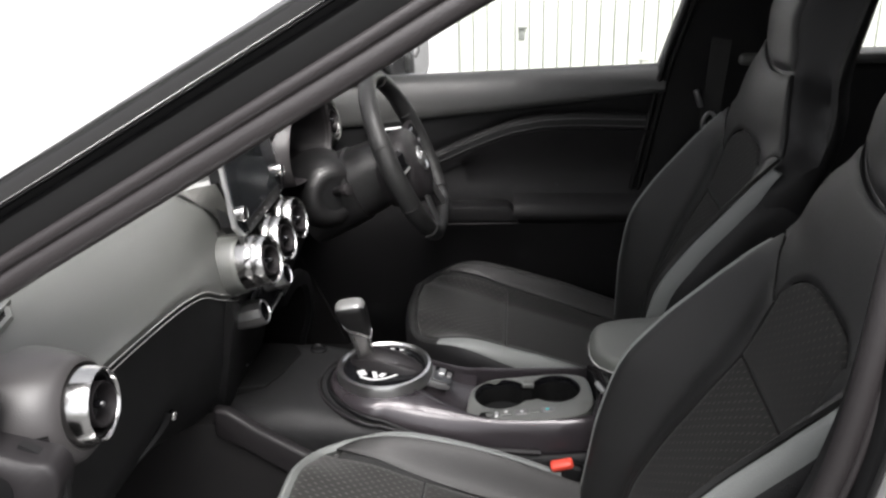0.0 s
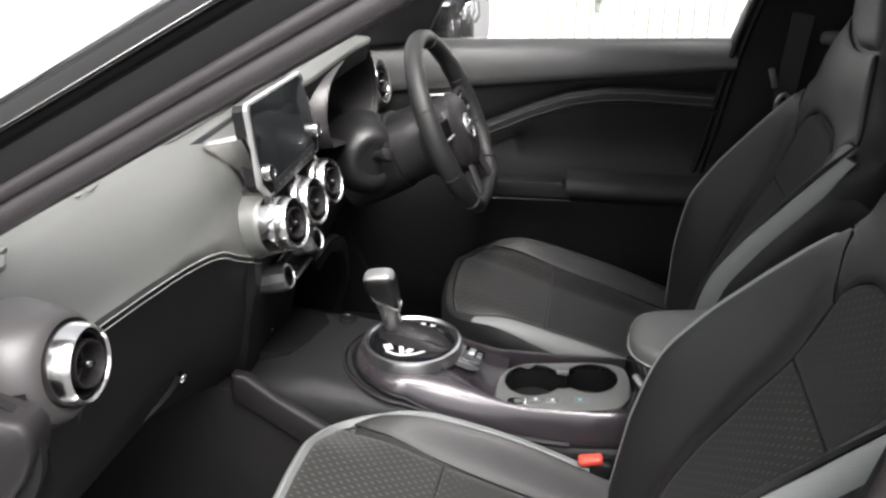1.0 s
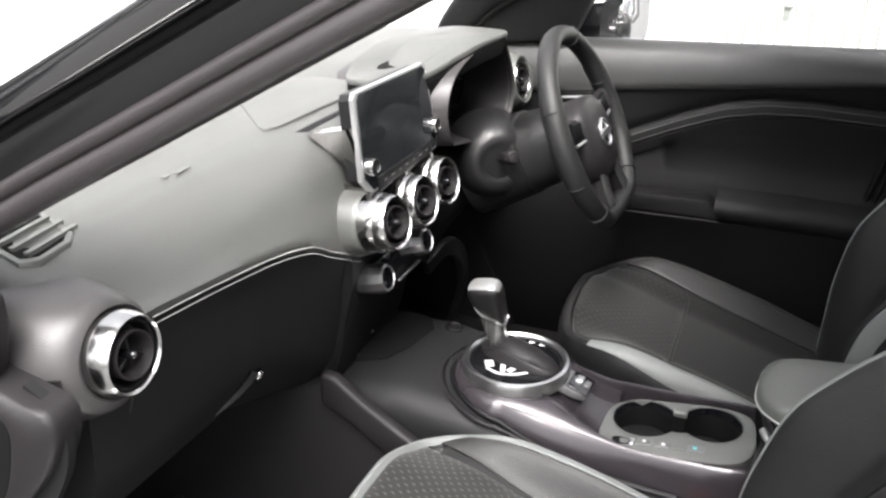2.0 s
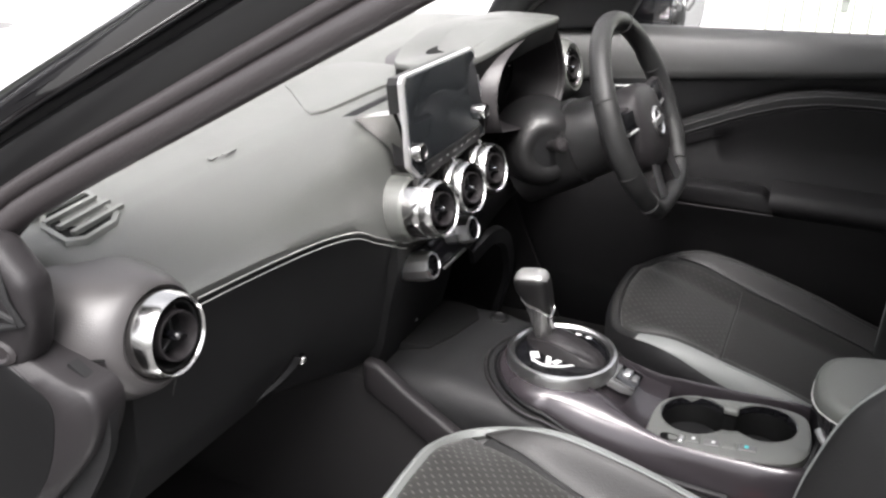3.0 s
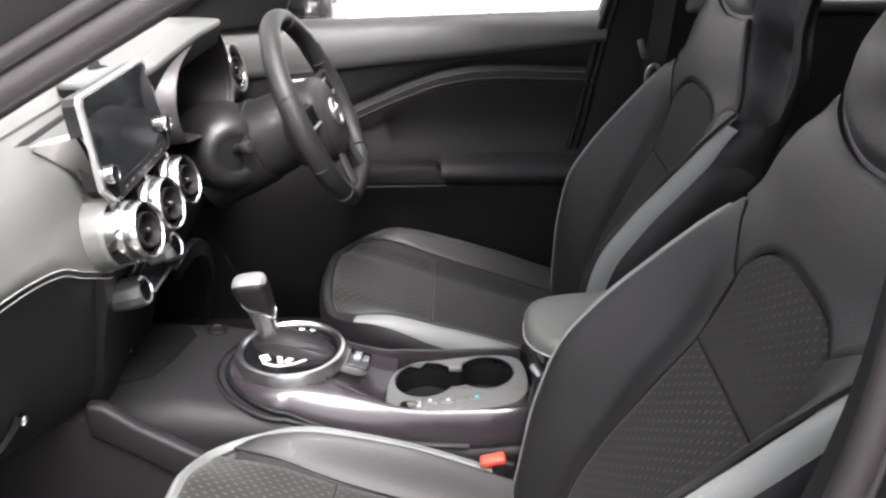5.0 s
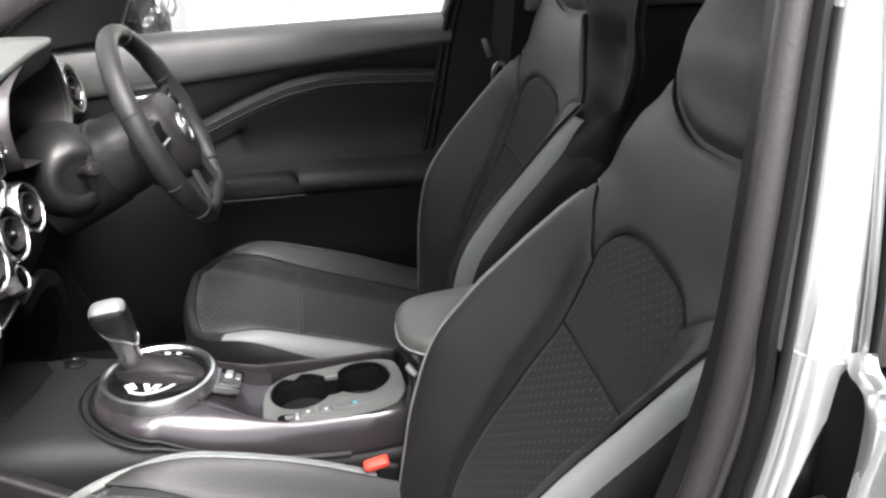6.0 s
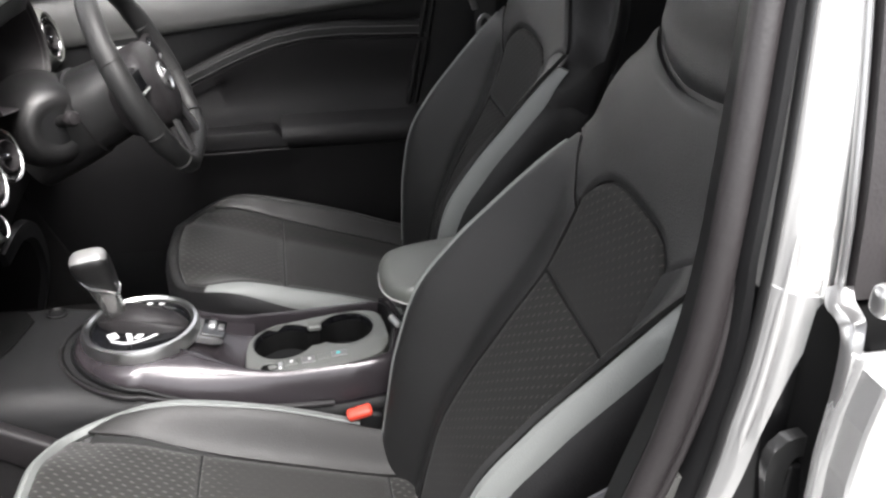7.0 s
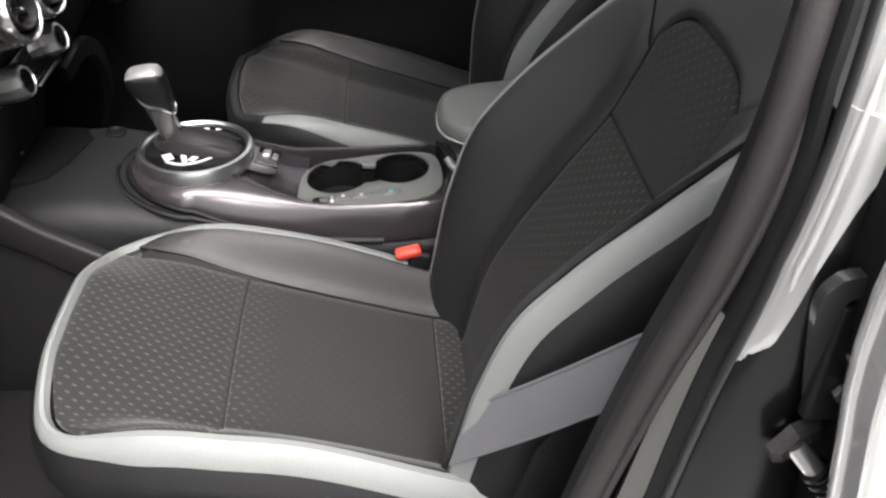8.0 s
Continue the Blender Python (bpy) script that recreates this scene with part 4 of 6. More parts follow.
along("capping", lambda x: [(belt(x) - cap(x) + 0.004, 0.80), (belt(x) - 0.002, 0.79), (belt(x) + 0.004, 0.757), (belt(x) + 0.001, 0.742), (belt(x) - 0.008, 0.728), (belt(x) - 0.022, 0.716), (belt(x) - 0.55 * cap(x), 0.7065), (belt(x) - 0.80 * cap(x), 0.7025), (belt(x) - cap(x) + 0.003, 0.7030), (belt(x) - cap(x), 0.708)], -0.40, 0.605, CAPPING, "grey-black capping under the window")
along("upper_panel", lambda x: [(belt(x) - cap(x) + 0.003, 0.80), (belt(x) - cap(x) + 0.003, 0.709), (belt(x) - cap(x) - 0.004, 0.711), (max(0.5 * (belt(x) - cap(x) + arc(x)), arc(x) + 0.028), 0.718), (arc(x) + 0.022, 0.726), (arc(x) + 0.012, 0.735), (arc(x), 0.80)], -0.40, 0.60, DOORGREY, "dark grey upper door panel")
along("arc_pad", lambda x: [(arc(x) + 0.020, 0.79), (arc(x) + 0.020, 0.724), (arc(x) + 0.014, 0.718), (arc(x) + 0.004, 0.7145), (arc(x) - 0.008, 0.7130), (arc(x) - 0.018, 0.7135), (arc(x) - 0.022, 0.716), (arc(x) - 0.022, 0.79)], -0.30, 0.585, DOORTRIM, "padded curved trim strip")
for dz, yy in ((0.006, 0.7138), (-0.010, 0.7122)):
    sweep("stitching", curve([(x, yy, arc(x) + dz) for x in np.linspace(-0.2, 0.58, 24)], 60), ring2(6, 0.0012), GREYTHREAD, door, up=(0, 1, 0))
along("lower_panel", lambda x: [(arc(x) - 0.015, 0.80), (arc(x) - 0.018, 0.708), (arc(x) - 0.04, 0.712), (0.82, 0.722), (0.76, 0.716), (0.730, 0.700), (0.62, 0.708), (0.50, 0.712), (0.38, 0.718), (0.36, 0.80)], -0.36, 0.59, DOORTRIM, "black lower door panel")
along("armrest", lambda x: [(0.760 if x > 0.22 else 0.745, 0.73), (0.742 - 0.01 * (x < 0.24), 0.705), (0.730 - 0.004 * (x < 0.24), 0.668), (0.718, 0.652), (0.700, 0.648), (0.684, 0.656), (0.672, 0.68), (0.668, 0.73)], 0.245, 0.585, DOORTRIM, "black armrest on the door", n=24)
prism("pull_handle", [(0.02, 0.722), (0.225, 0.728), (0.238, 0.722), (0.258, 0.690), (0.254, 0.684), (0.02, 0.684)], 0.648, 0.72, "y", DOORTRIM, door, "black grip block", bevel=0.006)
block("grip_line", (0.235, 0.006, 0.004), pose(0.140, 0.648, 0.681, 0, -1, 0), HARD, door, "thin satin line under the grip", bevel=0.001)
block("release_recess", (0.12, 0.02, 0.05), pose(-0.07, 0.713, 0.925, 0, -5, 0), BLACK, door, bevel=0.006)
block("release_handle", (0.085, 0.012, 0.008), pose(-0.075, 0.695, 0.913, 0, -6, 0), CHROME, door, "chrome door release", bevel=0.003)
wg = prism("window_glass", [(-0.30, 1.03), (0.60, 1.05), (0.66, 1.28), (0.62, 1.42), (0.30, 1.40), (-0.02, 1.24)], 0.775, 0.779, "y", CLEAR, door, "clear raised window pane")
wg.visible_shadow = False
# black sail with the small speaker
prism("sail", [(-0.42, 1.00), (-0.12, 1.035), (-0.10, 1.05), (-0.02, 1.22), (-0.10, 1.22), (-0.42, 1.05)], 0.70, 0.76, "y", BLACK, door, "black triangular corner trim", bevel=0.008)
lathe("tweeter", [(0.030, 0), (0.030, 0.006), (0.025, 0.008), (0.022, 0.003), (0, 0.003)], (-0.335, 0.70, 1.062), (0.3, -1, 0.1), HARD, door, "small round speaker", n=32)

# far rear part: pillar, belt, rear door
bp = thing("far_pillar", (0.68, 0.73, 0.36), "black pillar trim with a seat belt hanging beside it", "pillar trim")
secs = []
for z, x0, x1 in ((0.36, 0.47, 0.80), (0.49, 0.48, 0.81), (0.80, 0.545, 0.84), (1.00, 0.580, 0.90), (1.06, 0.592, 0.93), (1.21, 0.632, 0.95), (1.46, 0.690, 0.98)):
    y = 0.72 - 0.25 * max(0, z - 1.05)
    secs.append([(x0, y + 0.05, z), (x0, y + 0.015, z), (x0 + 0.015, y, z), (x1 - 0.02, y - 0.01, z), (x1, y, z), (x1, y + 0.05, z)])
loft("trim", secs, DOORGREY, bp, "black pillar trim", sharp=30)
for dx in (0.004, 0.020):
    sweep("seal", curve([(0.478 + dx, 0.722, 0.49), (0.545 + dx, 0.716, 0.80), (0.590 + dx, 0.712, 1.04), (0.632 + dx, 0.676, 1.21), (0.69 + dx, 0.61, 1.46)], 30), ring2(12, 0.007, 0.007), BLACK, bp, up=(0, 1, 0))
sweep("belt", [(0.735, 0.69, 1.30), (0.725, 0.70, 1.10), (0.715, 0.705, 0.95), (0.72, 0.705, 0.70)], [(-0.023, -0.001), (0.023, -0.001), (0.023, 0.001), (-0.023, 0.001)], WEBDARK, bp, "dark seat belt webbing", up=(0, 1, 0))
block("belt_guide", (0.045, 0.012, 0.014), pose(0.683, 0.694, 0.985, 0, 70, 0), GRAPHITE, bp, bevel=0.004)
sweep("tongue", [Vector((0.712, 0.690, 0.925)) + Vector((0.020 * math.cos(k * math.pi / 8) * 0.75, 0, 0.026 * math.sin(k * math.pi / 8))) for k in range(16)], ring2(8, 0.005, 0.003), SILVER, bp, "metal belt tongue", up=(0, 1, 0), closed=True)
far_rear = thing("far_rear_door", (1.1, 0.74, 0.36), "black trimmed rear door on the far side, shut", "car door")
block("panel", (0.80, 0.06, 0.70), pose(1.17, 0.745, 0.71), DOORGREY, far_rear, bevel=0.02)
block("capping", (0.80, 0.08, 0.03), pose(1.17, 0.735, 1.075), PAD, far_rear, bevel=0.012)
fr = prism("window_glass", [(0.79, 1.08), (1.44, 1.08), (1.44, 1.28), (1.25, 1.42), (0.82, 1.42)], 0.76, 0.764, "y", CLEAR, far_rear, "clear rear window pane")
fr.visible_shadow = False

# far mirror
mir = thing("door_mirror", (-0.07, 0.93, 0.98), "black door mirror on a short arm", "door mirror")
rimline = [(0.955 + 0.085 * math.copysign(abs(math.cos(a)) ** 0.55, math.cos(a)), 1.045 + 0.068 * math.copysign(abs(math.sin(a)) ** 0.55, math.sin(a))) for a in np.linspace(0, 2 * math.pi, 40, endpoint=False)]
sc = lambda k, x: [(x + 0.5 * (y - 0.955), 0.945 + (y - 0.955) * k, 1.045 + (z - 1.045) * k) for y, z in rimline]
loft("housing", [sc(0.3, -0.20), sc(0.75, -0.18), sc(0.98, -0.13), sc(1.04, -0.07), sc(1.04, -0.042), sc(1.0, -0.034), sc(0.80, -0.036), sc(0.74, -0.048)], GLOSS, mir, "gloss black housing, its bare side standing in for a dark reflection")
# Glass cut short; the bare black housing stands in for its dark reflection.
def gl(k, x):
    ring_ = [(0.978 + (y - 0.955) * 0.56 * k, 1.045 + (z - 1.045) * k) for y, z in rimline]
    return [(x + 0.676 * (y - 0.945), y, z) for y, z in ring_]


loft("mirror_glass", [gl(0.80, -0.050), gl(0.80, -0.040), gl(0.78, -0.038)], MIRROR, mir, "bright part of the mirror glass")
block("arm", (0.06, 0.12, 0.04), pose(-0.10, 0.85, 0.99), BLACK, mir, bevel=0.012)

# seat belt and buckle by the passenger seat
belt_n = thing("seat_belt", (0.46, -0.63, 0.62), "grey woven seat belt beside the passenger seat", "seat belt")
bpath = curve([(0.375, -0.550, 0.580), (0.401, -0.570, 0.615), (0.455, -0.612, 0.690), (0.508, -0.650, 0.764), (0.57, -0.69, 0.845)], 24)
for e in (-1, 1):
    sweep("selvedge", [(x + 0.0105 * e, y - 0.001, z + 0.046 * e) for x, y, z in bpath], ring2(8, 0.0016), WEB, belt_n, "thicker woven edge", up=(0, 1, 0))
loft("webbing", [[(x + 0.010, y, z + 0.048), (x + 0.012, y - 0.0015, z + 0.048), (x - 0.010, y - 0.0015, z - 0.048), (x - 0.012, y, z - 0.048)] for x, y, z in bpath], WEB, belt_n, "grey woven webbing")
bk = thing("belt_buckle", (0.335, -0.151, 0.39), "black seat belt buckle with a red release button", "belt buckle")
block("stalk", (0.036, 0.020, 0.16), pose(0.337, -0.149, 0.468, 0, 12, 0), BLACK, bk, bevel=0.008)
block("button", (0.039, 0.018, 0.015), pose(0.332, -0.154, 0.548, 20, -14, 0), RED, bk, "red release button", bevel=0.005)

# ---- outside: garage front and wall across the drive ----
gar = thing("garage_door", (0.9, 4.2, 0.0), "cream ribbed steel garage door", "garage door", kind="structure")
for k in range(40):
    block("panel", (0.0835, 0.03, 2.1), pose(-0.115 + 0.0435 + 0.088 * k, 4.215, 1.08), WHITE_DOOR, gar, bevel=0.004, segments=1)
block("backing", (3.7, 0.02, 2.15), pose(1.65, 4.235, 1.075), GAP, gar)
block("lock_plate", (0.035, 0.012, 0.09), pose(0.277, 4.196, 0.617), LOCKGREY, gar, "grey lock plate", bevel=0.003)
block("lock_handle", (0.055, 0.02, 0.018), pose(0.285, 4.185, 0.650), LOCKGREY, gar, "grey turning handle", bevel=0.004)
block("vent_plate", (0.075, 0.01, 0.045), pose(1.045, 4.197, 0.455), WHITE_DOOR, gar, bevel=0.003)
block("wall_north", (9.0, 0.25, 3.2), pose(-4.63, 4.33, 1.6), RENDER_WALL)
tagged(bpy.data.objects["wall_north"], "white rendered house wall beside the garage door", "wall", kind="structure")
block("wall_beside_garage", (6.0, 0.25, 3.2), pose(6.5, 4.33, 1.6), RENDER_WALL)
tagged(bpy.data.objects["wall_beside_garage"], "white rendered house wall past the garage door", "wall", kind="structure")


# ---- dashboard ----
dash = thing("dashboard", (-0.45, 0, 0.60), "dark soft-touch dashboard with twin pale stitching", "dashboard")
SEAM_LINE = np.array([(-0.76, 0.960), (-0.573, 0.966), (-0.462, 0.953), (-0.342, 0.935), (-0.257, 0.913), (-0.205, 0.885), (-0.16, 0.862), (-0.12, 0.842), (-0.084, 0.832)])


def seam_z(y):
    return float(np.interp(y, list(SEAM_LINE[:, 0]) + [0.1, 0.2], list(SEAM_LINE[:, 1]) + [0.84, 0.90]))


def pad_section(y):
    zs = seam_z(y)
    end = float(ease((-0.625 - y) / 0.07))
    drop = 0.010 * end
    pts = curve([(-0.335, 1.0350 - drop), (-0.312, 1.0315 - drop), (-0.275, 1.017 - drop), (-0.243, 0.993 - drop), (-0.221, 0.5 * (0.980 - drop + zs + 0.010)), (-0.212, zs + 0.016), (-0.211, zs + 0.005), (-0.220, zs - 0.004)], 18)
    back = 0.06 * end + 0.095 * float(ease((y - 0.135) / 0.03)) * float(ease((0.515 - y) / 0.03))
    return [(-0.95, 0.985), (-0.80, 1.015), (-0.60, 1.031), (-0.47, 1.037), (-0.36 - back, 1.0375 - drop), (-0.345 - back, 1.0365 - drop)] + [(a - back, b) for a, b in pts] + [(-0.27 - back, zs - 0.012), (-0.95, zs - 0.012)]


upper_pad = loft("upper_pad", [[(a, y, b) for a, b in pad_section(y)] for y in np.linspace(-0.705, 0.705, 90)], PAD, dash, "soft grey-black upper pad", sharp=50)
secs = []
for y in np.linspace(-0.655, -0.10, 40):
    zs = seam_z(y)
    zb = float(np.interp(y, [-0.70, -0.36, -0.24, -0.10], [0.705, 0.694, 0.650, 0.590]))
    pts = [(-0.224, zs - 0.002), (-0.230, zs - 0.03), (-0.240, 0.80 + 0.5 * (zb - 0.69)), (-0.262, zb + 0.060), (-0.288, zb + 0.016), (-0.300, zb + 0.003), (-0.315, zb), (-0.45, zb), (-0.90, 0.70), (-0.90, 0.80), (-0.40, 0.80)]
    secs.append([(a, y, b) for a, b in pts])
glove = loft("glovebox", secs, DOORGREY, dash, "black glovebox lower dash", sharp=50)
sweep("glovebox_gap", curve([(-0.236, -0.205, 0.862), (-0.238, -0.185, 0.835), (-0.248, -0.172, 0.79), (-0.268, -0.17, 0.745)], 20), ring2(6, 0.0022), SEAM, dash, "narrow shut line", up=(0, 1, 0))
sweep("glovebox_gap", curve([(-0.232, -0.585, 0.90), (-0.238, -0.60, 0.86), (-0.262, -0.612, 0.78), (-0.30, -0.615, 0.71)], 20), ring2(6, 0.0022), SEAM, dash, "narrow shut line", up=(0, 1, 0))
latch_path = curve([(-0.284, -0.412, 0.722), (-0.268, -0.385, 0.738), (-0.256, -0.364, 0.756), (-0.252, -0.354, 0.768)], 16)
latch = sweep("glovebox_latch", latch_path, [(-0.010, -0.010), (-0.009, 0.004), (0.0, 0.008), (0.009, 0.004), (0.010, -0.010)], BLACK, glove, "black glovebox latch", up=(1, 0, 0.3), scale=[0.35 + 0.65 * k / 15 for k in range(16)])
block("latch_tip", (0.010, 0.016, 0.014), pose(-0.245, -0.354, 0.765, 0, 20, 38), VENTCHROME, latch, "bright latch tip", bevel=0.004)
for dz in (0.004, -0.0055):
    line = curve([(-0.2095 - 0.002 * (dz < 0), y, z + dz) for y, z in SEAM_LINE[1:]], 90)
    sweep("stitching", line, ring2(6, 0.0007), THREAD, upper_pad, "pale double stitching")
# side demister grille on the top, by the pillar
grille = [(a + 0.030, b - 0.028) for a, b in ((-0.415, -0.565), (-0.432, -0.510), (-0.420, -0.497), (-0.352, -0.523), (-0.340, -0.540), (-0.334, -0.585), (-0.345, -0.600), (-0.385, -0.592))]
vg = thing("demister_vent", (-0.38, -0.55, 1.034), "grey slatted demister vent on the dashboard top", "air vent")
loft("frame", [[(-0.352 + (a + 0.352) * k, -0.578 + (b + 0.578) * k, z - 0.10 * max(0, a + 0.36)) for a, b in grille] for k, z in ((1.05, 1.028), (1.05, 1.0385), (1.03, 1.0405), (0.88, 1.0405), (0.86, 1.030))], CUPTRIM, vg, "grey frame")
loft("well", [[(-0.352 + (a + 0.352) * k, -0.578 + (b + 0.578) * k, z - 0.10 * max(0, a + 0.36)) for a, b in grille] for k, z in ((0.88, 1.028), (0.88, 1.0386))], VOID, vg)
for k in range(4):
    x = -0.382 + 0.019 * k
    sweep("slat", [(x - 0.006, -0.536, 1.0395 - 0.10 * max(0, x + 0.36)), (x + 0.004, -0.613, 1.0395 - 0.10 * max(0, x + 0.36))], [(-0.003, -0.003), (0.003, -0.003), (0.003, 0.003), (-0.003, 0.003)], CUPTRIM, vg)
for k, w in ((0, 0.014), (1, 0.028)):
    block("print_bar", (0.007, w, 0.0008), pose(-0.342 + 0.003 * k, -0.372 + 0.028 * k, 1.0382, 0, 0, 8), FAINT, dash, "faint raised letters", bevel=0.0003, segments=1)
# raised insert over the centre of the top
top_ins = [(-0.440, -0.060), (-0.352, -0.150), (-0.340, -0.150), (-0.330, -0.125), (-0.326, -0.02), (-0.326, 0.10), (-0.37, 0.165), (-0.47, 0.14), (-0.485, 0.02), (-0.470, -0.03)]
oc = curve(top_ins + [top_ins[0]], 60)[:-1]
cx0, cy0 = np.mean(oc, axis=0)
loft("centre_insert", [[(cx0 + (a - cx0) * k, cy0 + (b - cy0) * k, z) for a, b in oc] for k, z in ((1.0, 1.030), (1.0, 1.0372), (0.99, 1.0386), (0.96, 1.0392), (0.5, 1.0396))], PAD, dash, "smooth raised insert")


def vent(at, axis, r, label, deep=0.040):
    v = thing("air_vent", at, label, "air vent", group="round dashboard air vents")
    lathe("bezel", [(r * 1.17, -deep), (r * 1.205, -0.7 * deep), (r * 1.20, -0.4 * deep), (r * 1.175, -0.2 * deep), (r * 1.12, -0.001), (r * 1.07, 0.0012), (r * 1.02, -0.0005), (r * 0.985, -0.005), (r * 0.97, -0.03)], at, axis, BEZEL, v, "satin chrome bezel", n=64, sharp=60)
    lathe("barrel", [(r * 0.98, -0.040), (r * 0.985, -0.006), (r * 0.95, -0.004), (r * 0.90, -0.005), (r * 0.87, -0.010), (r * 0.80, -0.036), (0, -0.040)], at, axis, BLACK, v, "black barrel", n=56)
    a, s, w = frame_of(axis)
    tilt = (a + w * 0.05 - s * 0.10).normalized()
    lathe("ring", [(r * 0.66, -0.028), (r * 0.70, -0.004), (r * 0.68, 0.001), (r * 0.635, 0.001), (r * 0.60, -0.004), (r * 0.56, -0.028)], at, tilt, HARD, v, "black inner ring", n=48)
    lathe("bowl", [(r * 0.58, -0.032), (r * 0.57, -0.018), (r * 0.40, -0.026), (0, -0.029)], at, tilt, BLACK, v)
    lathe("hub", [(r * 0.15, -0.026), (r * 0.15, -0.006), (r * 0.11, 0.0), (r * 0.05, 0.0025), (0, 0.003)], at, tilt, GLOSS, v, "glossy pivot knob", n=24)
    m = Matrix(((*s,), (*w,), (*a,))).transposed().to_4x4()
    for ang in (90, 210, 330):
        q = m @ Matrix.Rotation(radians(ang), 4, "Z")
        q.translation = Vector(at) + m.to_3x3() @ (Matrix.Rotation(radians(ang), 3, "Z") @ Vector((r * 0.37, 0, -0.014)))
        block("vane", (r * 0.44, 0.0035, 0.016), q, BLACK, v, bevel=0.001, segments=1)
    return v


# round pod at the passenger end
AX = Vector((0.98, -0.02, 0.10)).normalized()
VL = Vector((-0.191, -0.628, 0.961))
a_, s_, w_ = frame_of(AX)
POD = [(-0.26, 0.072, 0.074, 0.66), (-0.16, 0.072, 0.073, 0.66), (-0.10, 0.071, 0.071, 0.7), (-0.060, 0.068, 0.066, 0.8), (-0.036, 0.064, 0.061, 0.9), (-0.024, 0.059, 0.057, 1.0), (-0.018, 0.053, 0.052, 1.0), (-0.016, 0.049, 0.048, 1.0), (-0.020, 0.045, 0.045, 1.0), (-0.05, 0.044, 0.044, 1.0)]


def pod_point(h, ra, rb, e, q, k=1.0):
    c, s = math.cos(q), math.sin(q)
    return VL + a_ * h + s_ * (k * ra * math.copysign(abs(c) ** e, c) - 0.45 * (ra - 0.045)) + w_ * (k * rb * math.copysign(abs(s) ** e, s))


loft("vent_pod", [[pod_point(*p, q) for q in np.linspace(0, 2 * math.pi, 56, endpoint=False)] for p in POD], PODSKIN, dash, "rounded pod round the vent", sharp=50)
# Separate lower piece, coloured darker for the shade on the pod's underside.
loft("pod_lower", [[pod_point(*p, q, 1.004) for q in np.radians(np.linspace(178, 345, 40))] for p in POD[:6]], HARD, dash, "lower half of the pod, its shade put into the colour", sharp=50)
sweep("pod_seam", curve([pod_point(*p, radians(176), 1.003) for p in POD[:6]], 24), ring2(6, 0.0014), VOID, dash, "narrow shut line")
VX = Vector((0.995, 0.05, 0.05)).normalized()
vent(tuple(VL + VX * 0.003), VX, 0.0362, "round chrome-ringed air vent at the dashboard end", 0.044)
vent((-0.19, 0.634, 0.956), (0.93, -0.05, 0.2), 0.0365, "round chrome-ringed air vent beside the driver door")
lathe("vent_pod", [(0.02, -0.20), (0.080, -0.18), (0.075, -0.09), (0.062, -0.015), (0.050, 0.002), (0.046, 0.0)], (-0.19, 0.634, 0.956), (0.93, -0.05, 0.2), PAD, dash, "rounded pod round the vent", n=48)
CENTRE_VENTS = ((-0.143, -0.127, 0.915), (-0.147, -0.012, 0.907), (-0.150, 0.090, 0.906))
for at in CENTRE_VENTS:
    vent(at, (0.96, -0.10, 0.22), 0.0355, "round chrome-housed air vent in the centre stack")
    lathe("vent_collar", [(0.030, -0.11), (0.052, -0.105), (0.0505, -0.075), (0.0480, -0.050), (0.0462, -0.043), (0.0440, -0.042), (0.030, -0.042)], at, (0.97, -0.06, 0.18), PAD, dash, "soft collar behind the vent", n=64, sharp=60)
    lathe("vent_housing", [(0.030, -0.06), (0.0455, -0.055), (0.0455, -0.045), (0.0450, -0.030), (0.0435, -0.020), (0.040, -0.016), (0.030, -0.016)], at, (0.97, -0.06, 0.18), VENTCHROME, dash, "bright chrome vent housing", n=64, sharp=60)
# chrome saddle that carries the three housings under the screen
saddle = []
for y in np.linspace(-0.122, 0.112, 60):
    swell_ = max(math.exp(-((y - at[1]) / 0.030) ** 2) for at in CENTRE_VENTS)
    zt, xf = 0.926 + 0.022 * swell_, -0.192 + 0.018 * swell_
    saddle.append([(-0.24, y, zt + 0.014), (xf - 0.022, y, zt + 0.010), (xf - 0.006, y, zt + 0.002), (xf, y, zt - 0.012), (xf - 0.004, y, zt - 0.035), (xf - 0.02, y, zt - 0.06), (-0.24, y, zt - 0.06)])
loft("vent_saddle", saddle, VENTCHROME, dash, "bright chrome saddle under the screen", sharp=60)

# screen
scr = thing("infotainment_screen", (-0.20, 0.0, 0.95), "tablet-like touch screen with a satin silver frame", "screen")
SM = pose(-0.200, 0.0, 1.0235, 0, -8, 0)
flat = [(-0.142, -0.050), (-0.130, 0.066), (-0.122, 0.075), (0.112, 0.071), (0.122, 0.064), (0.136, -0.055), (0.126, -0.076), (-0.118, -0.075)]


def tablet(name, k, x0, x1, mat, label="", bev=0.004):
    o = [(SM @ Vector((x0, a * k, b * k)), SM @ Vector((x1, a * k, b * k))) for a, b in flat]
    mid = [SM @ Vector((x1 - 0.0015, a * k, b * k)) for a, b in flat]
    inn = [SM @ Vector((x1, a * (k - 0.012), b * (k - 0.016))) for a, b in flat]
    return loft(name, [[p[0] for p in o], mid, inn], mat, scr, label, sharp=25)


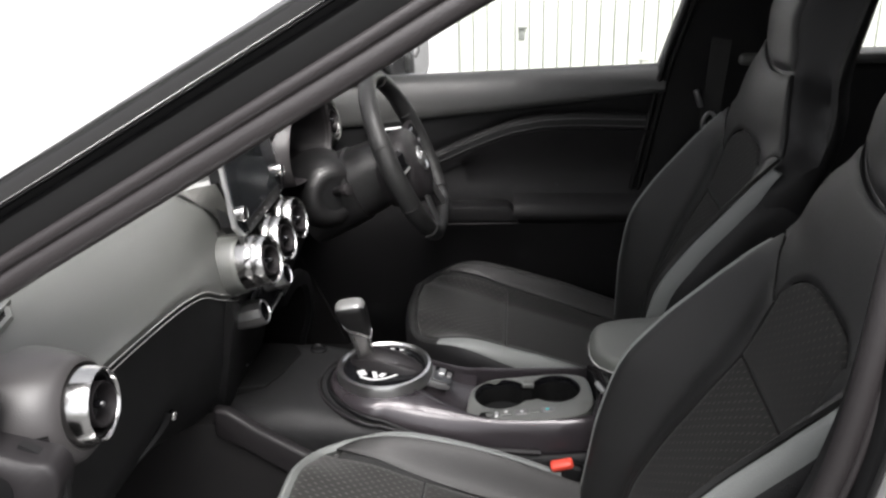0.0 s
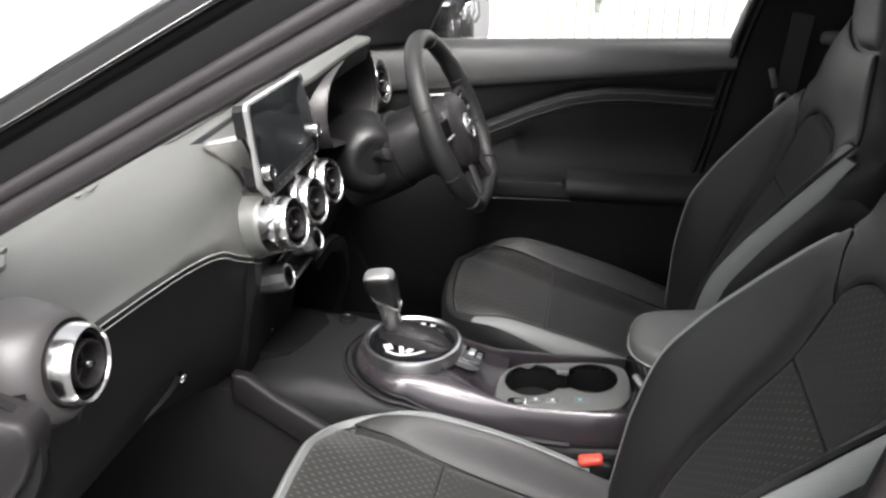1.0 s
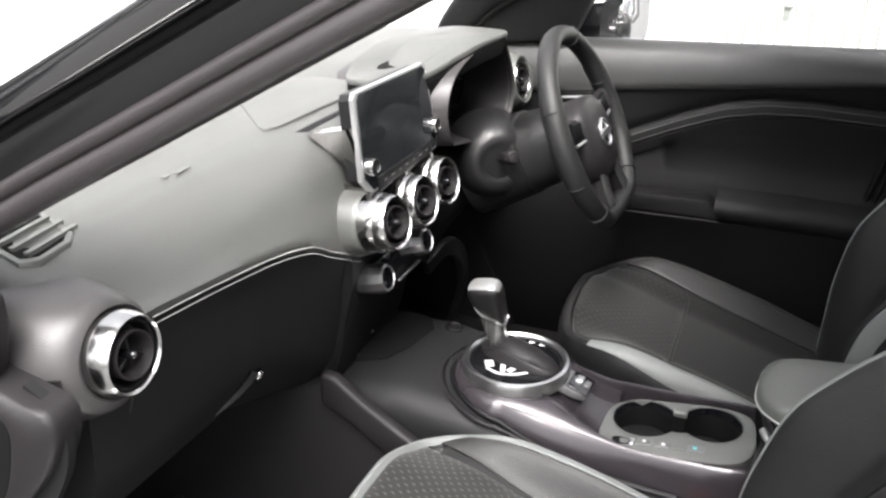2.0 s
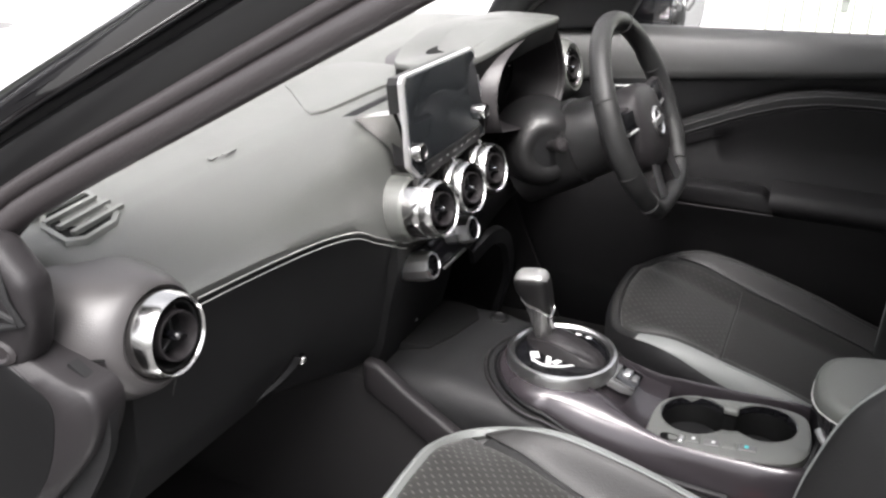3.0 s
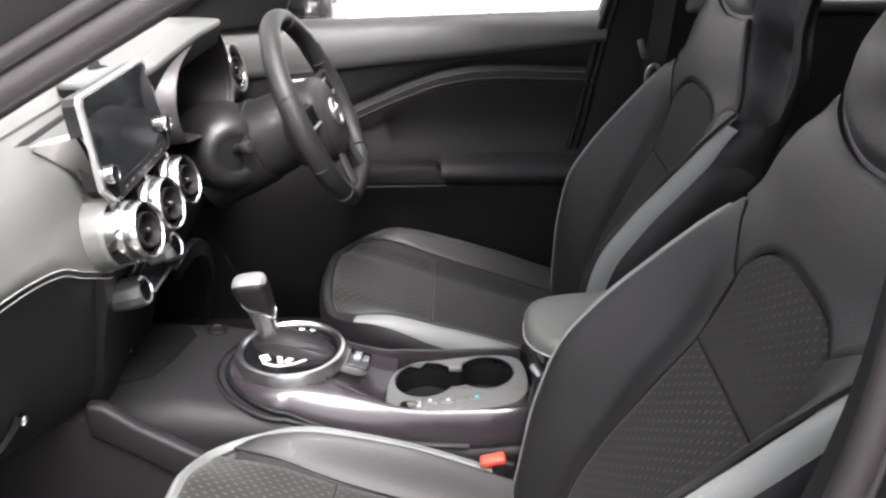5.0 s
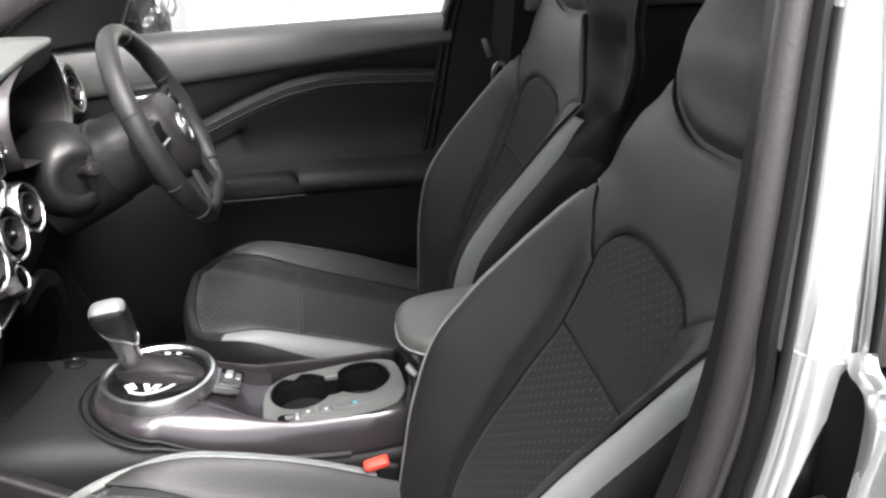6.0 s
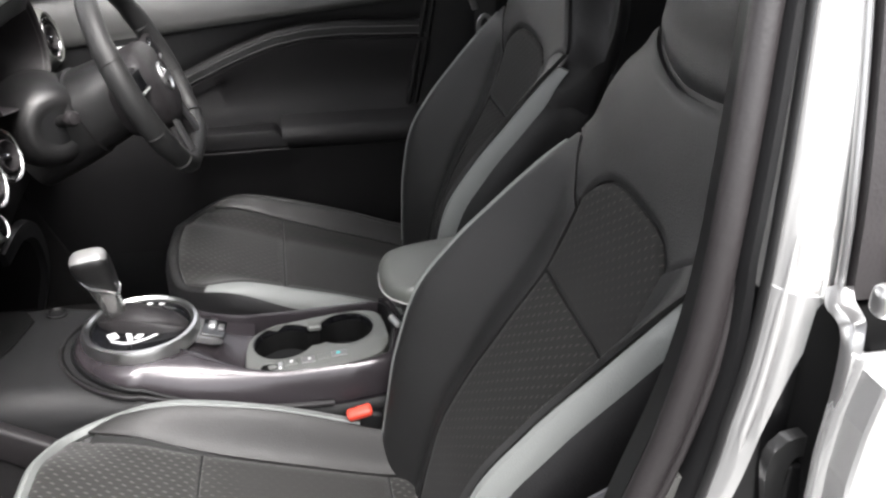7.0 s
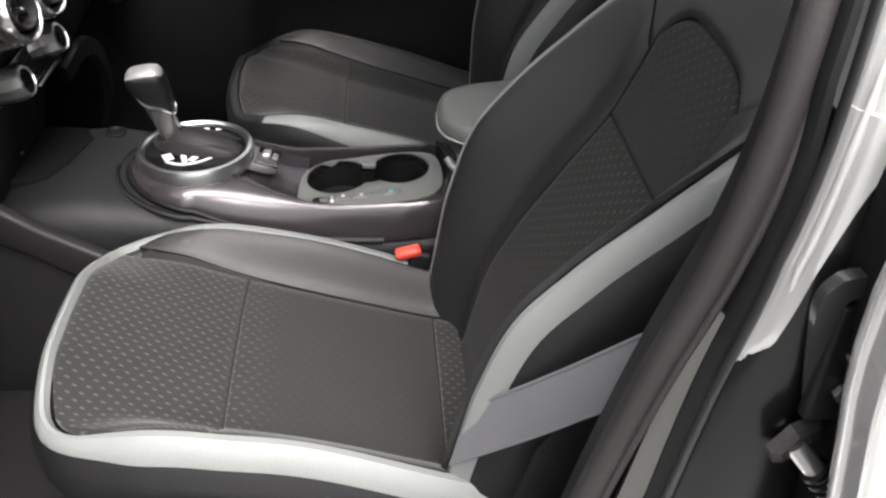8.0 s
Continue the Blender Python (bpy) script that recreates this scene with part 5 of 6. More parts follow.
tablet("housing", 0.965, -0.024, -0.006, BLACK)
tablet("bezel", 1.0, -0.004, 0.004, SILVER, "satin silver frame")
tablet("glass", 0.955, -0.004, 0.0052, SCREEN, "dark glossy display")
block("button_strip", (0.003, 0.20, 0.020), SM @ pose(0.0055, 0, -0.066), BLACK, scr, bevel=0.001)
for k in range(7):
    block("button_mark", (0.001, 0.011 if k % 2 else 0.007, 0.003), SM @ pose(0.0074, -0.078 + 0.026 * k, -0.066), GREYTHREAD, scr, "grey button marking", bevel=0.0003, segments=1)
for y in (-0.120, 0.114):
    dial_at, dial_ax = SM @ Vector((0.004, y, -0.034)), SM.to_3x3() @ Vector((1, 0, 0))
    dial = lathe("knob", [(0.0135, -0.002), (0.0138, 0.010), (0.0128, 0.013), (0.0105, 0.0135), (0.0100, 0.011), (0.0100, -0.002)], dial_at, dial_ax, VENTCHROME, scr, "chrome-edged knob", n=32)
    lathe("knob_face", [(0.0102, 0.004), (0.0102, 0.0118), (0.006, 0.0124), (0, 0.0124)], dial_at, dial_ax, BLACK, dial, "dark knob face", n=32)
# bright wedge beside the screen
wedge = []
for k, (x0_, z0_, x1_, z1_) in enumerate(((-0.290, 1.030, -0.212, 1.050), (-0.262, 1.010, -0.206, 1.030), (-0.236, 0.990, -0.200, 1.000), (-0.212, 0.965, -0.196, 0.970))):
    lo_, hi_ = -0.146 + 0.004 * k, -0.108 - 0.004 * k
    wedge.append([(x0_, hi_, z0_), (x0_ + 0.006, lo_ + 0.016, z0_ + 0.001), (x1_, lo_, z1_), (x1_ + 0.003, lo_ + 0.006, z1_), (x1_, hi_, z1_)])
loft("screen_wedge", wedge, VENTCHROME, dash, "satin silver wedge beside the screen", sharp=25)

# centre stack and climate panel
secs = []
for z, x0, w in ((0.58, -0.27, 0.13), (0.66, -0.245, 0.13), (0.74, -0.228, 0.135), (0.80, -0.212, 0.14), (0.85, -0.21, 0.14), (0.90, -0.198, 0.14), (0.95, -0.232, 0.13), (1.03, -0.30, 0.13)):
    secs.append([(x0 - 0.006, -w * 0.94, z), (x0, -w * 0.8, z), (x0, w * 0.8, z), (x0 - 0.006, w * 0.94, z), (x0 - 0.03, w, z), (-0.5, w, z), (-0.5, -w, z), (x0 - 0.03, -w, z)])
loft("stack_panel", secs, BLACK, dash, "black centre stack", sharp=50)
for y in (-0.100, 0.055):
    kat, kax = (-0.200, y, 0.800), (0.96, -0.04, 0.28)
    kn = lathe("climate_knob", [(0.0200, -0.03), (0.0230, -0.002), (0.0238, 0.012), (0.0215, 0.028), (0.0185, 0.030), (0.0175, 0.028), (0.0170, -0.03)], kat, kax, CHROME, dash, "faceted chrome knob", n=10, sharp=12)
    lathe("knob_face", [(0.0178, 0.010), (0.0178, 0.0280), (0.010, 0.0290), (0, 0.0290)], kat, kax, GLOSS, kn, "glossy black knob face", n=30)
block("climate_line", (0.006, 0.085, 0.0045), pose(-0.187, 0.010, 0.769, 0, -16, 0), CHROME, dash, "thin chrome line", bevel=0.0015)
block("climate_panel", (0.012, 0.150, 0.050), pose(-0.200, -0.020, 0.796, 0, -16, 0), GLOSS, dash, "glossy black climate panel", bevel=0.004)
for k in range(4):
    block("climate_key", (0.004, 0.014, 0.007), pose(-0.1935, -0.046 + 0.019 * k, 0.786, 0, -16, 0), HARD, dash, "small black key", bevel=0.001)
# dark tray ahead of the console
prism("front_tray", [(-0.32, 0.02), (-0.31, 0.095), (-0.24, 0.118), (-0.188, 0.112), (-0.168, 0.078), (-0.186, 0.0), (-0.206, -0.046), (-0.275, -0.062), (-0.32, -0.045)], 0.600, 0.6275, "z", VOID, dash, "black oddments tray", bevel=0.003)
sweep("tray_hook", curve([(-0.262, -0.02, 0.628), (-0.255, -0.02, 0.645), (-0.246, -0.012, 0.652)], 10), ring2(8, 0.003), BLACK, dash, "small hook in the tray")

# lower dash and knee panel on the driver side
secs = []
for y in np.linspace(0.12, 0.70, 20):
    dip = 0.03 * math.sin((y - 0.12) / 0.58 * math.pi)
    pts = [(-0.225, 0.905), (-0.205, 0.86), (-0.195 - 0.3 * dip, 0.80), (-0.205, 0.74 + dip), (-0.25, 0.70 + dip), (-0.40, 0.68), (-0.60, 0.68), (-0.60, 0.905)]
    secs.append([(a, y, b) for a, b in pts])
loft("knee_panel", secs, BLACK, dash, "black knee panel under the wheel", sharp=50)
sweep("knee_arc", curve([(-0.22, 0.16, 0.70), (-0.205, 0.22, 0.72), (-0.20, 0.28, 0.69), (-0.21, 0.33, 0.60), (-0.24, 0.35, 0.50)], 30), [(-0.018, -0.006), (-0.014, 0.006), (0.014, 0.006), (0.018, -0.006)], BLACK, dash, "curved lower trim", up=(1, 0, 0))
ped = thing("brake_pedal", (-0.45, 0.34, 0.36), "black rubber brake pedal", "pedal")
block("arm", (0.02, 0.03, 0.30), pose(-0.50, 0.34, 0.58, 0, 20, 0), BLACK, ped, bevel=0.004)
block("pad", (0.02, 0.10, 0.06), pose(-0.45, 0.34, 0.44, 0, 25, 0), BLACK, ped, bevel=0.006)

# binnacle
bino = thing("instrument_binnacle", (-0.25, 0.35, 0.90), "hooded instrument cluster with dark gauges", "instrument cluster")
OPEN = curve([(0.165, 0.945), (0.140, 0.985), (0.138, 1.025), (0.17, 1.062), (0.25, 1.082), (0.36, 1.090), (0.41, 1.083), (0.455, 1.05), (0.490, 1.00), (0.500, 0.96), (0.480, 0.920), (0.43, 0.905), (0.34, 0.915), (0.25, 0.928), (0.165, 0.945)], 70)[:-1]
cy, cz = 0.325, 0.995
big = lambda k, dx, dz=0.0: [(-0.168 + dx, cy + (y - cy) * k, cz + (z - cz) * k + dz) for y, z in OPEN]
loft("hood", [big(1.06, -0.26, -0.05), big(1.07, -0.14, -0.022), big(1.06, -0.05, -0.004), big(1.035, -0.006), big(1.015, 0.0), big(1.0, -0.003), big(0.985, -0.012)], PODGREY, bino, "curved hood", sharp=60, caps=False)
loft("hood_lining", [big(0.99, -0.004), big(0.97, -0.06), big(0.93, -0.115), big(0.5, -0.118)], HARD, bino, "dark lining inside the hood", sharp=60, mouth=True)
loft("gauge_panel", [big(0.93, -0.130), big(0.93, -0.108), big(0.91, -0.106)], VOID, bino, "black gauge panel")
for y in (0.235, 0.42):
    dial = lathe("gauge", [(0.052, 0), (0.052, 0.006), (0.047, 0.007), (0.045, 0.002), (0, 0.002)], (-0.274, y, 0.99), (1, 0, 0.1), VOID, bino, "round dial", n=48)
    for k in range(9):
        t = radians(220 - 32 * k)
        block("dial_mark", (0.001, 0.008, 0.0022), pose(-0.2705, y + 0.037 * math.cos(t), 0.99 + 0.037 * math.sin(t), math.degrees(t), 0, 0), PRINT, dial, "pale dial marking", bevel=0.0003, segments=1)
lid = curve([(-0.235, 0.050), (-0.200, 0.110), (-0.178, 0.20), (-0.160, 0.30), (-0.151, 0.36), (-0.158, 0.41), (-0.185, 0.438), (-0.26, 0.445), (-0.33, 0.405), (-0.365, 0.30), (-0.365, 0.18), (-0.338, 0.095), (-0.300, 0.062), (-0.262, 0.046), (-0.235, 0.050)], 70)[:-1]
lx, ly = np.mean(lid, axis=0)
lz = lambda a, b: glide(b, [0.045, 0.12, 0.20, 0.30, 0.36, 0.45], [1.069, 1.077, 1.090, 1.101, 1.103, 1.096]) - 0.016 * ease((-0.26 - a) / 0.12)
loft("hood_lid", [[(lx + (a - lx) * k, ly + (b - ly) * k, lz(a, b) + dz) for a, b in lid] for k, dz in ((0.965, -0.010), (0.99, -0.009), (1.0, -0.006), (1.0, -0.003), (0.988, 0.0), (0.95, 0.0015), (0.5, 0.003))], PAD, bino, "flat grey lid over the hood")
# Black strip put in for the shadow line below the lid's edge.
loft("lid_shadow", [[(lx + (a - lx) * k, ly + (b - ly) * k, lz(a, b) + dz) for a, b in lid] for k, dz in ((0.93, -0.040), (0.985, -0.020), (0.985, -0.008))], VOID, bino, "dark strip in place of the shadow under the lid")

# steering wheel
whl = thing("steering_wheel", (0.03, 0.36, 0.945), "black leather flat-bottomed steering wheel with chrome spokes", "steering wheel")
WA = Vector((1, 0, 0.45)).normalized()
WS = Vector((0, 1, 0))
WU = WA.cross(WS).normalized()
if WU.z < 0:
    WU = -WU
WC = Vector((0.024, 0.360, 0.945))
wp = lambda s, u, a: WC + WS * s + WU * u + WA * a


def rim_at(k):
    t = 2 * math.pi * k
    s, u = 0.178 * math.cos(t), 0.178 * math.sin(t)
    low = -0.150 - 0.006 * math.cos(s * 14)
    if u < low:
        u = low
    return wp(s, u, 0)


rimpath = [rim_at(k / 96) for k in range(96)]
thick = [1.0 + 0.10 * (abs(math.sin(2 * math.pi * k / 96)) < 0.55) for k in range(96)]
rim = sweep("rim", rimpath, ring2(20, 0.0160, 0.0185), LEATHER, whl, "black leather rim", up=tuple(WA), closed=True, scale=thick)
for k in (5, 24 - 6, 24 + 18, 53, 60, 84, 92):
    p, q = Vector(rimpath[k]), Vector(rimpath[(k + 1) % 96])
    lathe("rim_seam", [(0.0175, -0.0014), (0.0198, -0.0008), (0.0198, 0.0008), (0.0175, 0.0014)], p, q - p, SEAM, rim, "stitched rim joint", n=20)
hub_ring = [(0.084 * math.copysign(abs(math.cos(a)) ** 0.8, math.cos(a)), 0.076 * math.copysign(abs(math.sin(a)) ** 0.8, math.sin(a)) - 0.020) for a in np.linspace(0, 2 * math.pi, 44, endpoint=False)]
hs = lambda k, a: [wp(s * k, u * k, a) for s, u in hub_ring]
hub = loft("airbag_hub", [hs(0.9, -0.065), hs(1.04, -0.035), hs(1.04, 0.0), hs(0.97, 0.012), hs(0.8, 0.020), hs(0.4, 0.024)], HARD, whl, "black airbag hub")
lathe("emblem_ring", [(0.024, 0.020), (0.027, 0.022), (0.027, 0.027), (0.024, 0.028), (0.021, 0.026), (0.021, 0.020)], wp(0, -0.016, 0), WA, CHROME, hub, "plain chrome ring", n=40)
sweep("emblem_bar", [wp(-0.030, -0.016, 0.026), wp(0.030, -0.016, 0.026)], [(-0.006, -0.003), (0.006, -0.003), (0.005, 0.003), (-0.005, 0.003)], CHROME, hub, "plain chrome bar", up=tuple(WA))
blade = [(0.024, 0), (0.020, 0.010), (-0.020, 0.010), (-0.024, 0), (-0.018, -0.012), (0.018, -0.012)]
for sg in (-1, 1):
    sweep("spoke", curve([wp(sg * 0.055, 0.012, -0.006), wp(sg * 0.11, 0.016, -0.008), wp(sg * 0.172, 0.018, -0.002)], 10), blade, HARD, whl, "black side spoke", up=tuple(WA))
    sweep("button_pod", curve([wp(sg * 0.078, 0.014, 0.006), wp(sg * 0.132, 0.020, 0.004)], 6), [(0.018, 0), (0.014, 0.006), (-0.014, 0.006), (-0.018, 0)], GLOSS, whl, "glossy black switch pod", up=tuple(WA))
    sweep("switch_trim", curve([wp(sg * 0.080, -0.006, 0.010), wp(sg * 0.13, -0.002, 0.008)], 6), ring2(8, 0.003), CHROME, whl, "chrome switch edging", up=tuple(WA))
    lower = sweep("lower_spoke", curve([wp(sg * 0.032, -0.055, -0.004), wp(sg * 0.046, -0.105, -0.006), wp(sg * 0.056, -0.150, -0.002)], 10), [(a * 0.55, b) for a, b in blade], HARD, whl, "black lower spoke", up=tuple(WA))
    sweep("spoke_trim", curve([wp(sg * 0.040, -0.062, 0.008), wp(sg * 0.052, -0.105, 0.007), wp(sg * 0.060, -0.140, 0.008)], 10), [(0.017, 0), (0.012, 0.005), (-0.012, 0.005), (-0.017, 0)], CHROME, lower, "satin silver spoke insert", up=tuple(WA))
col = thing("steering_column", (-0.08, 0.36, 0.86), "black plastic steering column shroud", "steering column")
secs = []
for a, r, dz in ((-0.030, 0.058, -0.005), (-0.045, 0.068, -0.008), (-0.085, 0.072, -0.010), (-0.115, 0.074, -0.010), (-0.118, 0.078, -0.01), (-0.16, 0.080, -0.012), (-0.24, 0.085, -0.01)):
    c = WC + WA * a + Vector((0, 0, dz))
    secs.append([c + WS * (r * 1.10 * math.copysign(abs(math.cos(q)) ** 0.8, math.cos(q))) + WU * (r * math.copysign(abs(math.sin(q)) ** 0.8, math.sin(q))) for q in np.linspace(0, 2 * math.pi, 40, endpoint=False)])
loft("shroud", secs, COLUMN, col, "black column shroud", sharp=30)
KD = Vector((0.55, -0.80, 0.10)).normalized()
KP = Vector((-0.125, 0.258, 0.888))
KB = KP + KD * 0.006 + Vector((0.014, 0.0, 0.0))
boss = lathe("side_boss", [(0.088, -0.110), (0.080, -0.066), (0.068, -0.034), (0.055, -0.019), (0.045, -0.015), (0.036, -0.0155), (0.028, -0.018)], KB, KD, COLUMN, col, "rounded swelling round the stalk", n=48, sharp=80)
# Dish floor coloured black for the occlusion inside it.
lathe("boss_recess", [(0.030, -0.0172), (0.022, -0.0205), (0, -0.022)], KB, KD, BLACK, boss, "shallow recess, its shade put into a black colour", n=40)
sweep("stalk", curve([KP + KD * -0.03 + Vector((0.0, 0.004, 0.002)), KP + KD * 0.0 + Vector((0.014, 0.010, 0.010)), KP + KD * 0.016 + Vector((0.020, 0.012, 0.014))], 14), ring2(16, 0.0095, 0.0095), COLUMN, col, "short control stalk")
lathe("stalk_end", [(0.0, -0.014), (0.010, -0.011), (0.0135, -0.004), (0.0135, 0.003), (0.010, 0.009), (0.0, 0.011)], KP + KD * 0.022 + Vector((0.021, 0.012, 0.015)), KD + Vector((0.3, 0, 0.2)), HARD, col, "rounded stalk end", n=24)

# ---- centre console ----
con = thing("centre_console", (0.05, 0, 0.32), "plum-grey trimmed centre console with twin cup holders", "centre console")
secs = []
for x, w, z, e in ((-0.285, 0.135, 0.598, 0.05), (-0.265, 0.142, 0.612, 0.05), (-0.20, 0.147, 0.623, 0.045), (-0.14, 0.146, 0.626, 0.045), (-0.10, 0.144, 0.620, 0.045), (-0.05, 0.142, 0.613, 0.04), (0.02, 0.139, 0.600, 0.03), (0.06, 0.135, 0.582, 0.025), (0.10, 0.132, 0.567, 0.02), (0.20, 0.129, 0.552, 0.02), (0.30, 0.129, 0.549, 0.02), (0.415, 0.126, 0.552, 0.02), (0.66, 0.11, 0.55, 0.02)):
    arcp = [(w - e + e * math.sin(q), z - e + e * math.cos(q)) for q in np.linspace(0, math.pi / 2, 7)]
    side = [(x, a, b) for a, b in arcp] + [(x, w + 0.004, 0.45), (x, w + 0.008, 0.31)]
    secs.append([(x, -b_, c) for _, b_, c in side[::-1]] + side)
loft("tunnel", secs, DOORGREY, con, "black soft tunnel sides", sharp=50)
prism("side_strip", [(-0.262, 0.655), (-0.236, 0.652), (-0.19, 0.618), (-0.095, 0.560), (0.02, 0.52), (0.02, 0.46), (-0.11, 0.505), (-0.21, 0.572), (-0.262, 0.600)], -0.174, -0.15, "y", HARD, con, "brown-grey side trim", bevel=0.007, segments=3)
prism("tunnel_carpet", [(-0.75, 0.62), (-0.262, 0.62), (-0.20, 0.56), (0.02, 0.47), (0.40, 0.44), (0.40, 0.30), (-0.75, 0.30)], -0.165, -0.12, "y", CARPET, con, "black carpeted tunnel side", bevel=0.006)

# plum-grey trim: a collar round the selector that runs back as a tall near rail and a thin far rim
RX, RY, RR = 0.010, -0.004, 0.0890
near_in = lambda x: glide(x, [0.078, 0.10, 0.124, 0.15, 0.177, 0.22, 0.28, 0.36, 0.392], [0.062, 0.066, 0.076, 0.089, 0.100, 0.1075, 0.1095, 0.102, 0.090])
near_z = lambda x: glide(x, [0.0, 0.078, 0.124, 0.177, 0.22, 0.28, 0.392], [0.634, 0.634, 0.622, 0.610, 0.606, 0.607, 0.612])
near_out = lambda x: glide(x, [0.010, 0.06, 0.12, 0.20, 0.30, 0.392], [0.113, 0.119, 0.123, 0.125, 0.125, 0.119])
out_z = lambda x: glide(x, [-0.10, -0.05, 0.01, 0.06, 0.12, 0.20, 0.30, 0.392], [0.624, 0.620, 0.608, 0.590, 0.572, 0.560, 0.556, 0.560])
far_in = lambda x: glide(x, [0.078, 0.10, 0.165, 0.20, 0.36, 0.392], [0.050, 0.049, 0.052, 0.057, 0.058, 0.047])
far_z = lambda x: glide(x, [0.0, 0.078, 0.12, 0.165, 0.22, 0.30, 0.392], [0.634, 0.634, 0.624, 0.614, 0.611, 0.613, 0.617])
pairs = [((x, -near_in(x), near_z(x)), (x, -near_out(x), out_z(x))) for x in np.linspace(0.392, 0.082, 40)]
turn0 = math.acos(0.070 / RR)
for q in np.linspace(-turn0, -2 * math.pi + turn0, 72):
    c_, s_2 = math.cos(q), math.sin(q)
    near = float(ease((-s_2 + 0.1) / 0.8)) * float(ease((c_ + 1.0) / 1.0))
    ro = 0.102 + 0.010 * near
    xo = RX + ro * c_
    yo = RY + ro * s_2
    if q > -math.pi / 2:
        xo, yo = RX + RR * c_, -near_out(RX + RR * c_)
    pairs.append(((RX + RR * c_, RY + RR * s_2, 0.634), (xo, yo, out_z(xo) if s_2 < 0 else 0.622)))
pairs += [((x, far_in(x), far_z(x)), (x, far_in(x) + 0.014, far_z(x) - 0.035)) for x in np.linspace(0.082, 0.392, 40)]
crest = np.array([p[0] for p in pairs])
soft = np.array([crest[max(0, k - 9):k + 10].mean(0) if 9 <= k < len(crest) - 9 else crest[k] for k in range(len(crest))])
secs = []
for (i_, o_), mid_ in zip(pairs, soft):
    i_, o_, mid_ = Vector(i_), Vector(o_), Vector(mid_)
    flat = Vector((o_.x - i_.x, o_.y - i_.y, 0))
    span = max(flat.length, 1e-4)
    flat /= span
    drop = i_.z - o_.z
    blend = lambda k: mid_.lerp(i_, max(0.0, 1 - k / 0.5) ** 2) if mid_.y < 0 else i_
    at = lambda k, f: (blend(k).x + (o_.x - blend(k).x) * k, blend(k).y + (o_.y - blend(k).y) * k, blend(k).z - (blend(k).z - o_.z) * f)
    inner = lambda d, g: (i_.x - flat.x * g, i_.y - flat.y * g, i_.z - d)
    secs.append([inner(0.050, 0.0), inner(0.006, 0.001), inner(0.002, 0.0), at(0.06, 0.0), at(0.25, 0.035), at(0.50, 0.16), at(0.72, 0.36), at(0.88, 0.62), at(0.97, 0.86), at(1.0, 1.0), at(0.98, 1.0 + 0.010 / max(drop, 0.01)), at(0.80, 1.0 + 0.014 / max(drop, 0.01))])
loft("plum_trim", secs, PLUM, con, "plum-grey metallic trim", sharp=60)
# two black lips set round the trim
for name_, g0, g1, r_, m_ in (("trim_lip", 0.003, 0.003, 0.0035, BLACK), ("outer_lip", 0.021, 0.006, 0.0028, HARD), ("lip_groove", 0.017, 0.0045, 0.0024, VOID)):
    rim_line = []
    for (xi, yi, zi), (xo, yo, zo) in pairs[12:112]:
        d = Vector((xo - xi, yo - yi)).normalized()
        g = g1 + (g0 - g1) * float(ease((0.09 - xo) / 0.10))
        rim_line.append((xo + d.x * g, yo + d.y * g, zo - 0.002 - 0.06 * g))
    sweep(name_, rim_line, ring2(10, r_, r_ * 1.2), m_, con, "black rubber lip")
# rear end of the trim, rising to a bright tab
rear = curve([(0.390, -0.098, 0.609), (0.399, -0.080, 0.618), (0.405, -0.055, 0.634), (0.407, -0.030, 0.638), (0.404, 0.010, 0.632), (0.399, 0.040, 0.624), (0.390, 0.058, 0.617)], 30)
sweep("rear_rim", rear, [(-0.004, -0.030), (-0.004, 0.001), (-0.001, 0.004), (0.004, 0.003), (0.008, -0.004), (0.010, -0.030)], PLUM, con, "plum-grey rear rim")
sweep("rear_wall", [(x - 0.004, y, z - 0.020) for x, y, z in rear], [(-0.004, -0.03), (-0.005, 0.016), (0.002, 0.016), (0.004, -0.03)], BLACK, con, "dark rear wall of the tray")
# satin panel with the two cup wells
CX, CYY, CZ = 0.276, -0.004, 0.598
SL = 0.06
pt = lambda x, y, dz=0.0: (x, y, CZ + SL * (x - CX) + dz)
plate = [(0.165, -0.066), (0.174, -0.088), (0.20, -0.0985), (0.30, -0.0985), (0.36, -0.089), (0.384, -0.068), (0.393, -0.035), (0.387, 0.022), (0.372, 0.042), (0.34, 0.049), (0.28, 0.048), (0.215, 0.036), (0.183, 0.020), (0.168, -0.010)]


# outline resampled so that the plate can be bridged to the wells
def resample(poly, n):
    return curve(poly + [poly[0]], n + 1)[:-1]


def at_angles(poly, angs):
    P = resample(poly, 600)
    A = np.arctan2(P[:, 1] - CYY, P[:, 0] - CX)
    out = []
    for g in angs:
        d = np.abs((A - g + math.pi) % (2 * math.pi) - math.pi)
        out.append(tuple(P[int(np.argmin(d))]))
    return out


# figure-of-eight opening
WELLS = ((-0.050, -0.006, 0.0495), (0.050, 0.007, 0.0460))
eight = []
angs = np.linspace(0, 2 * math.pi, 120, endpoint=False)
for q in angs:
    best = 0.030
    for ca, cb, r in WELLS:
        b_ = math.cos(q) * ca + math.sin(q) * cb
        disc = b_ * b_ - (ca * ca + cb * cb - r * r)
        if disc >= 0:
            best = max(best, b_ + math.sqrt(disc))
    eight.append(best)
smooth = [0.25 * eight[k - 1] + 0.5 * eight[k] + 0.25 * eight[(k + 1) % 120] for k in range(120)]
eight = [(CX + r * math.cos(q), CYY + r * math.sin(q)) for q, r in zip(angs, smooth)]
outer = at_angles(plate, angs)
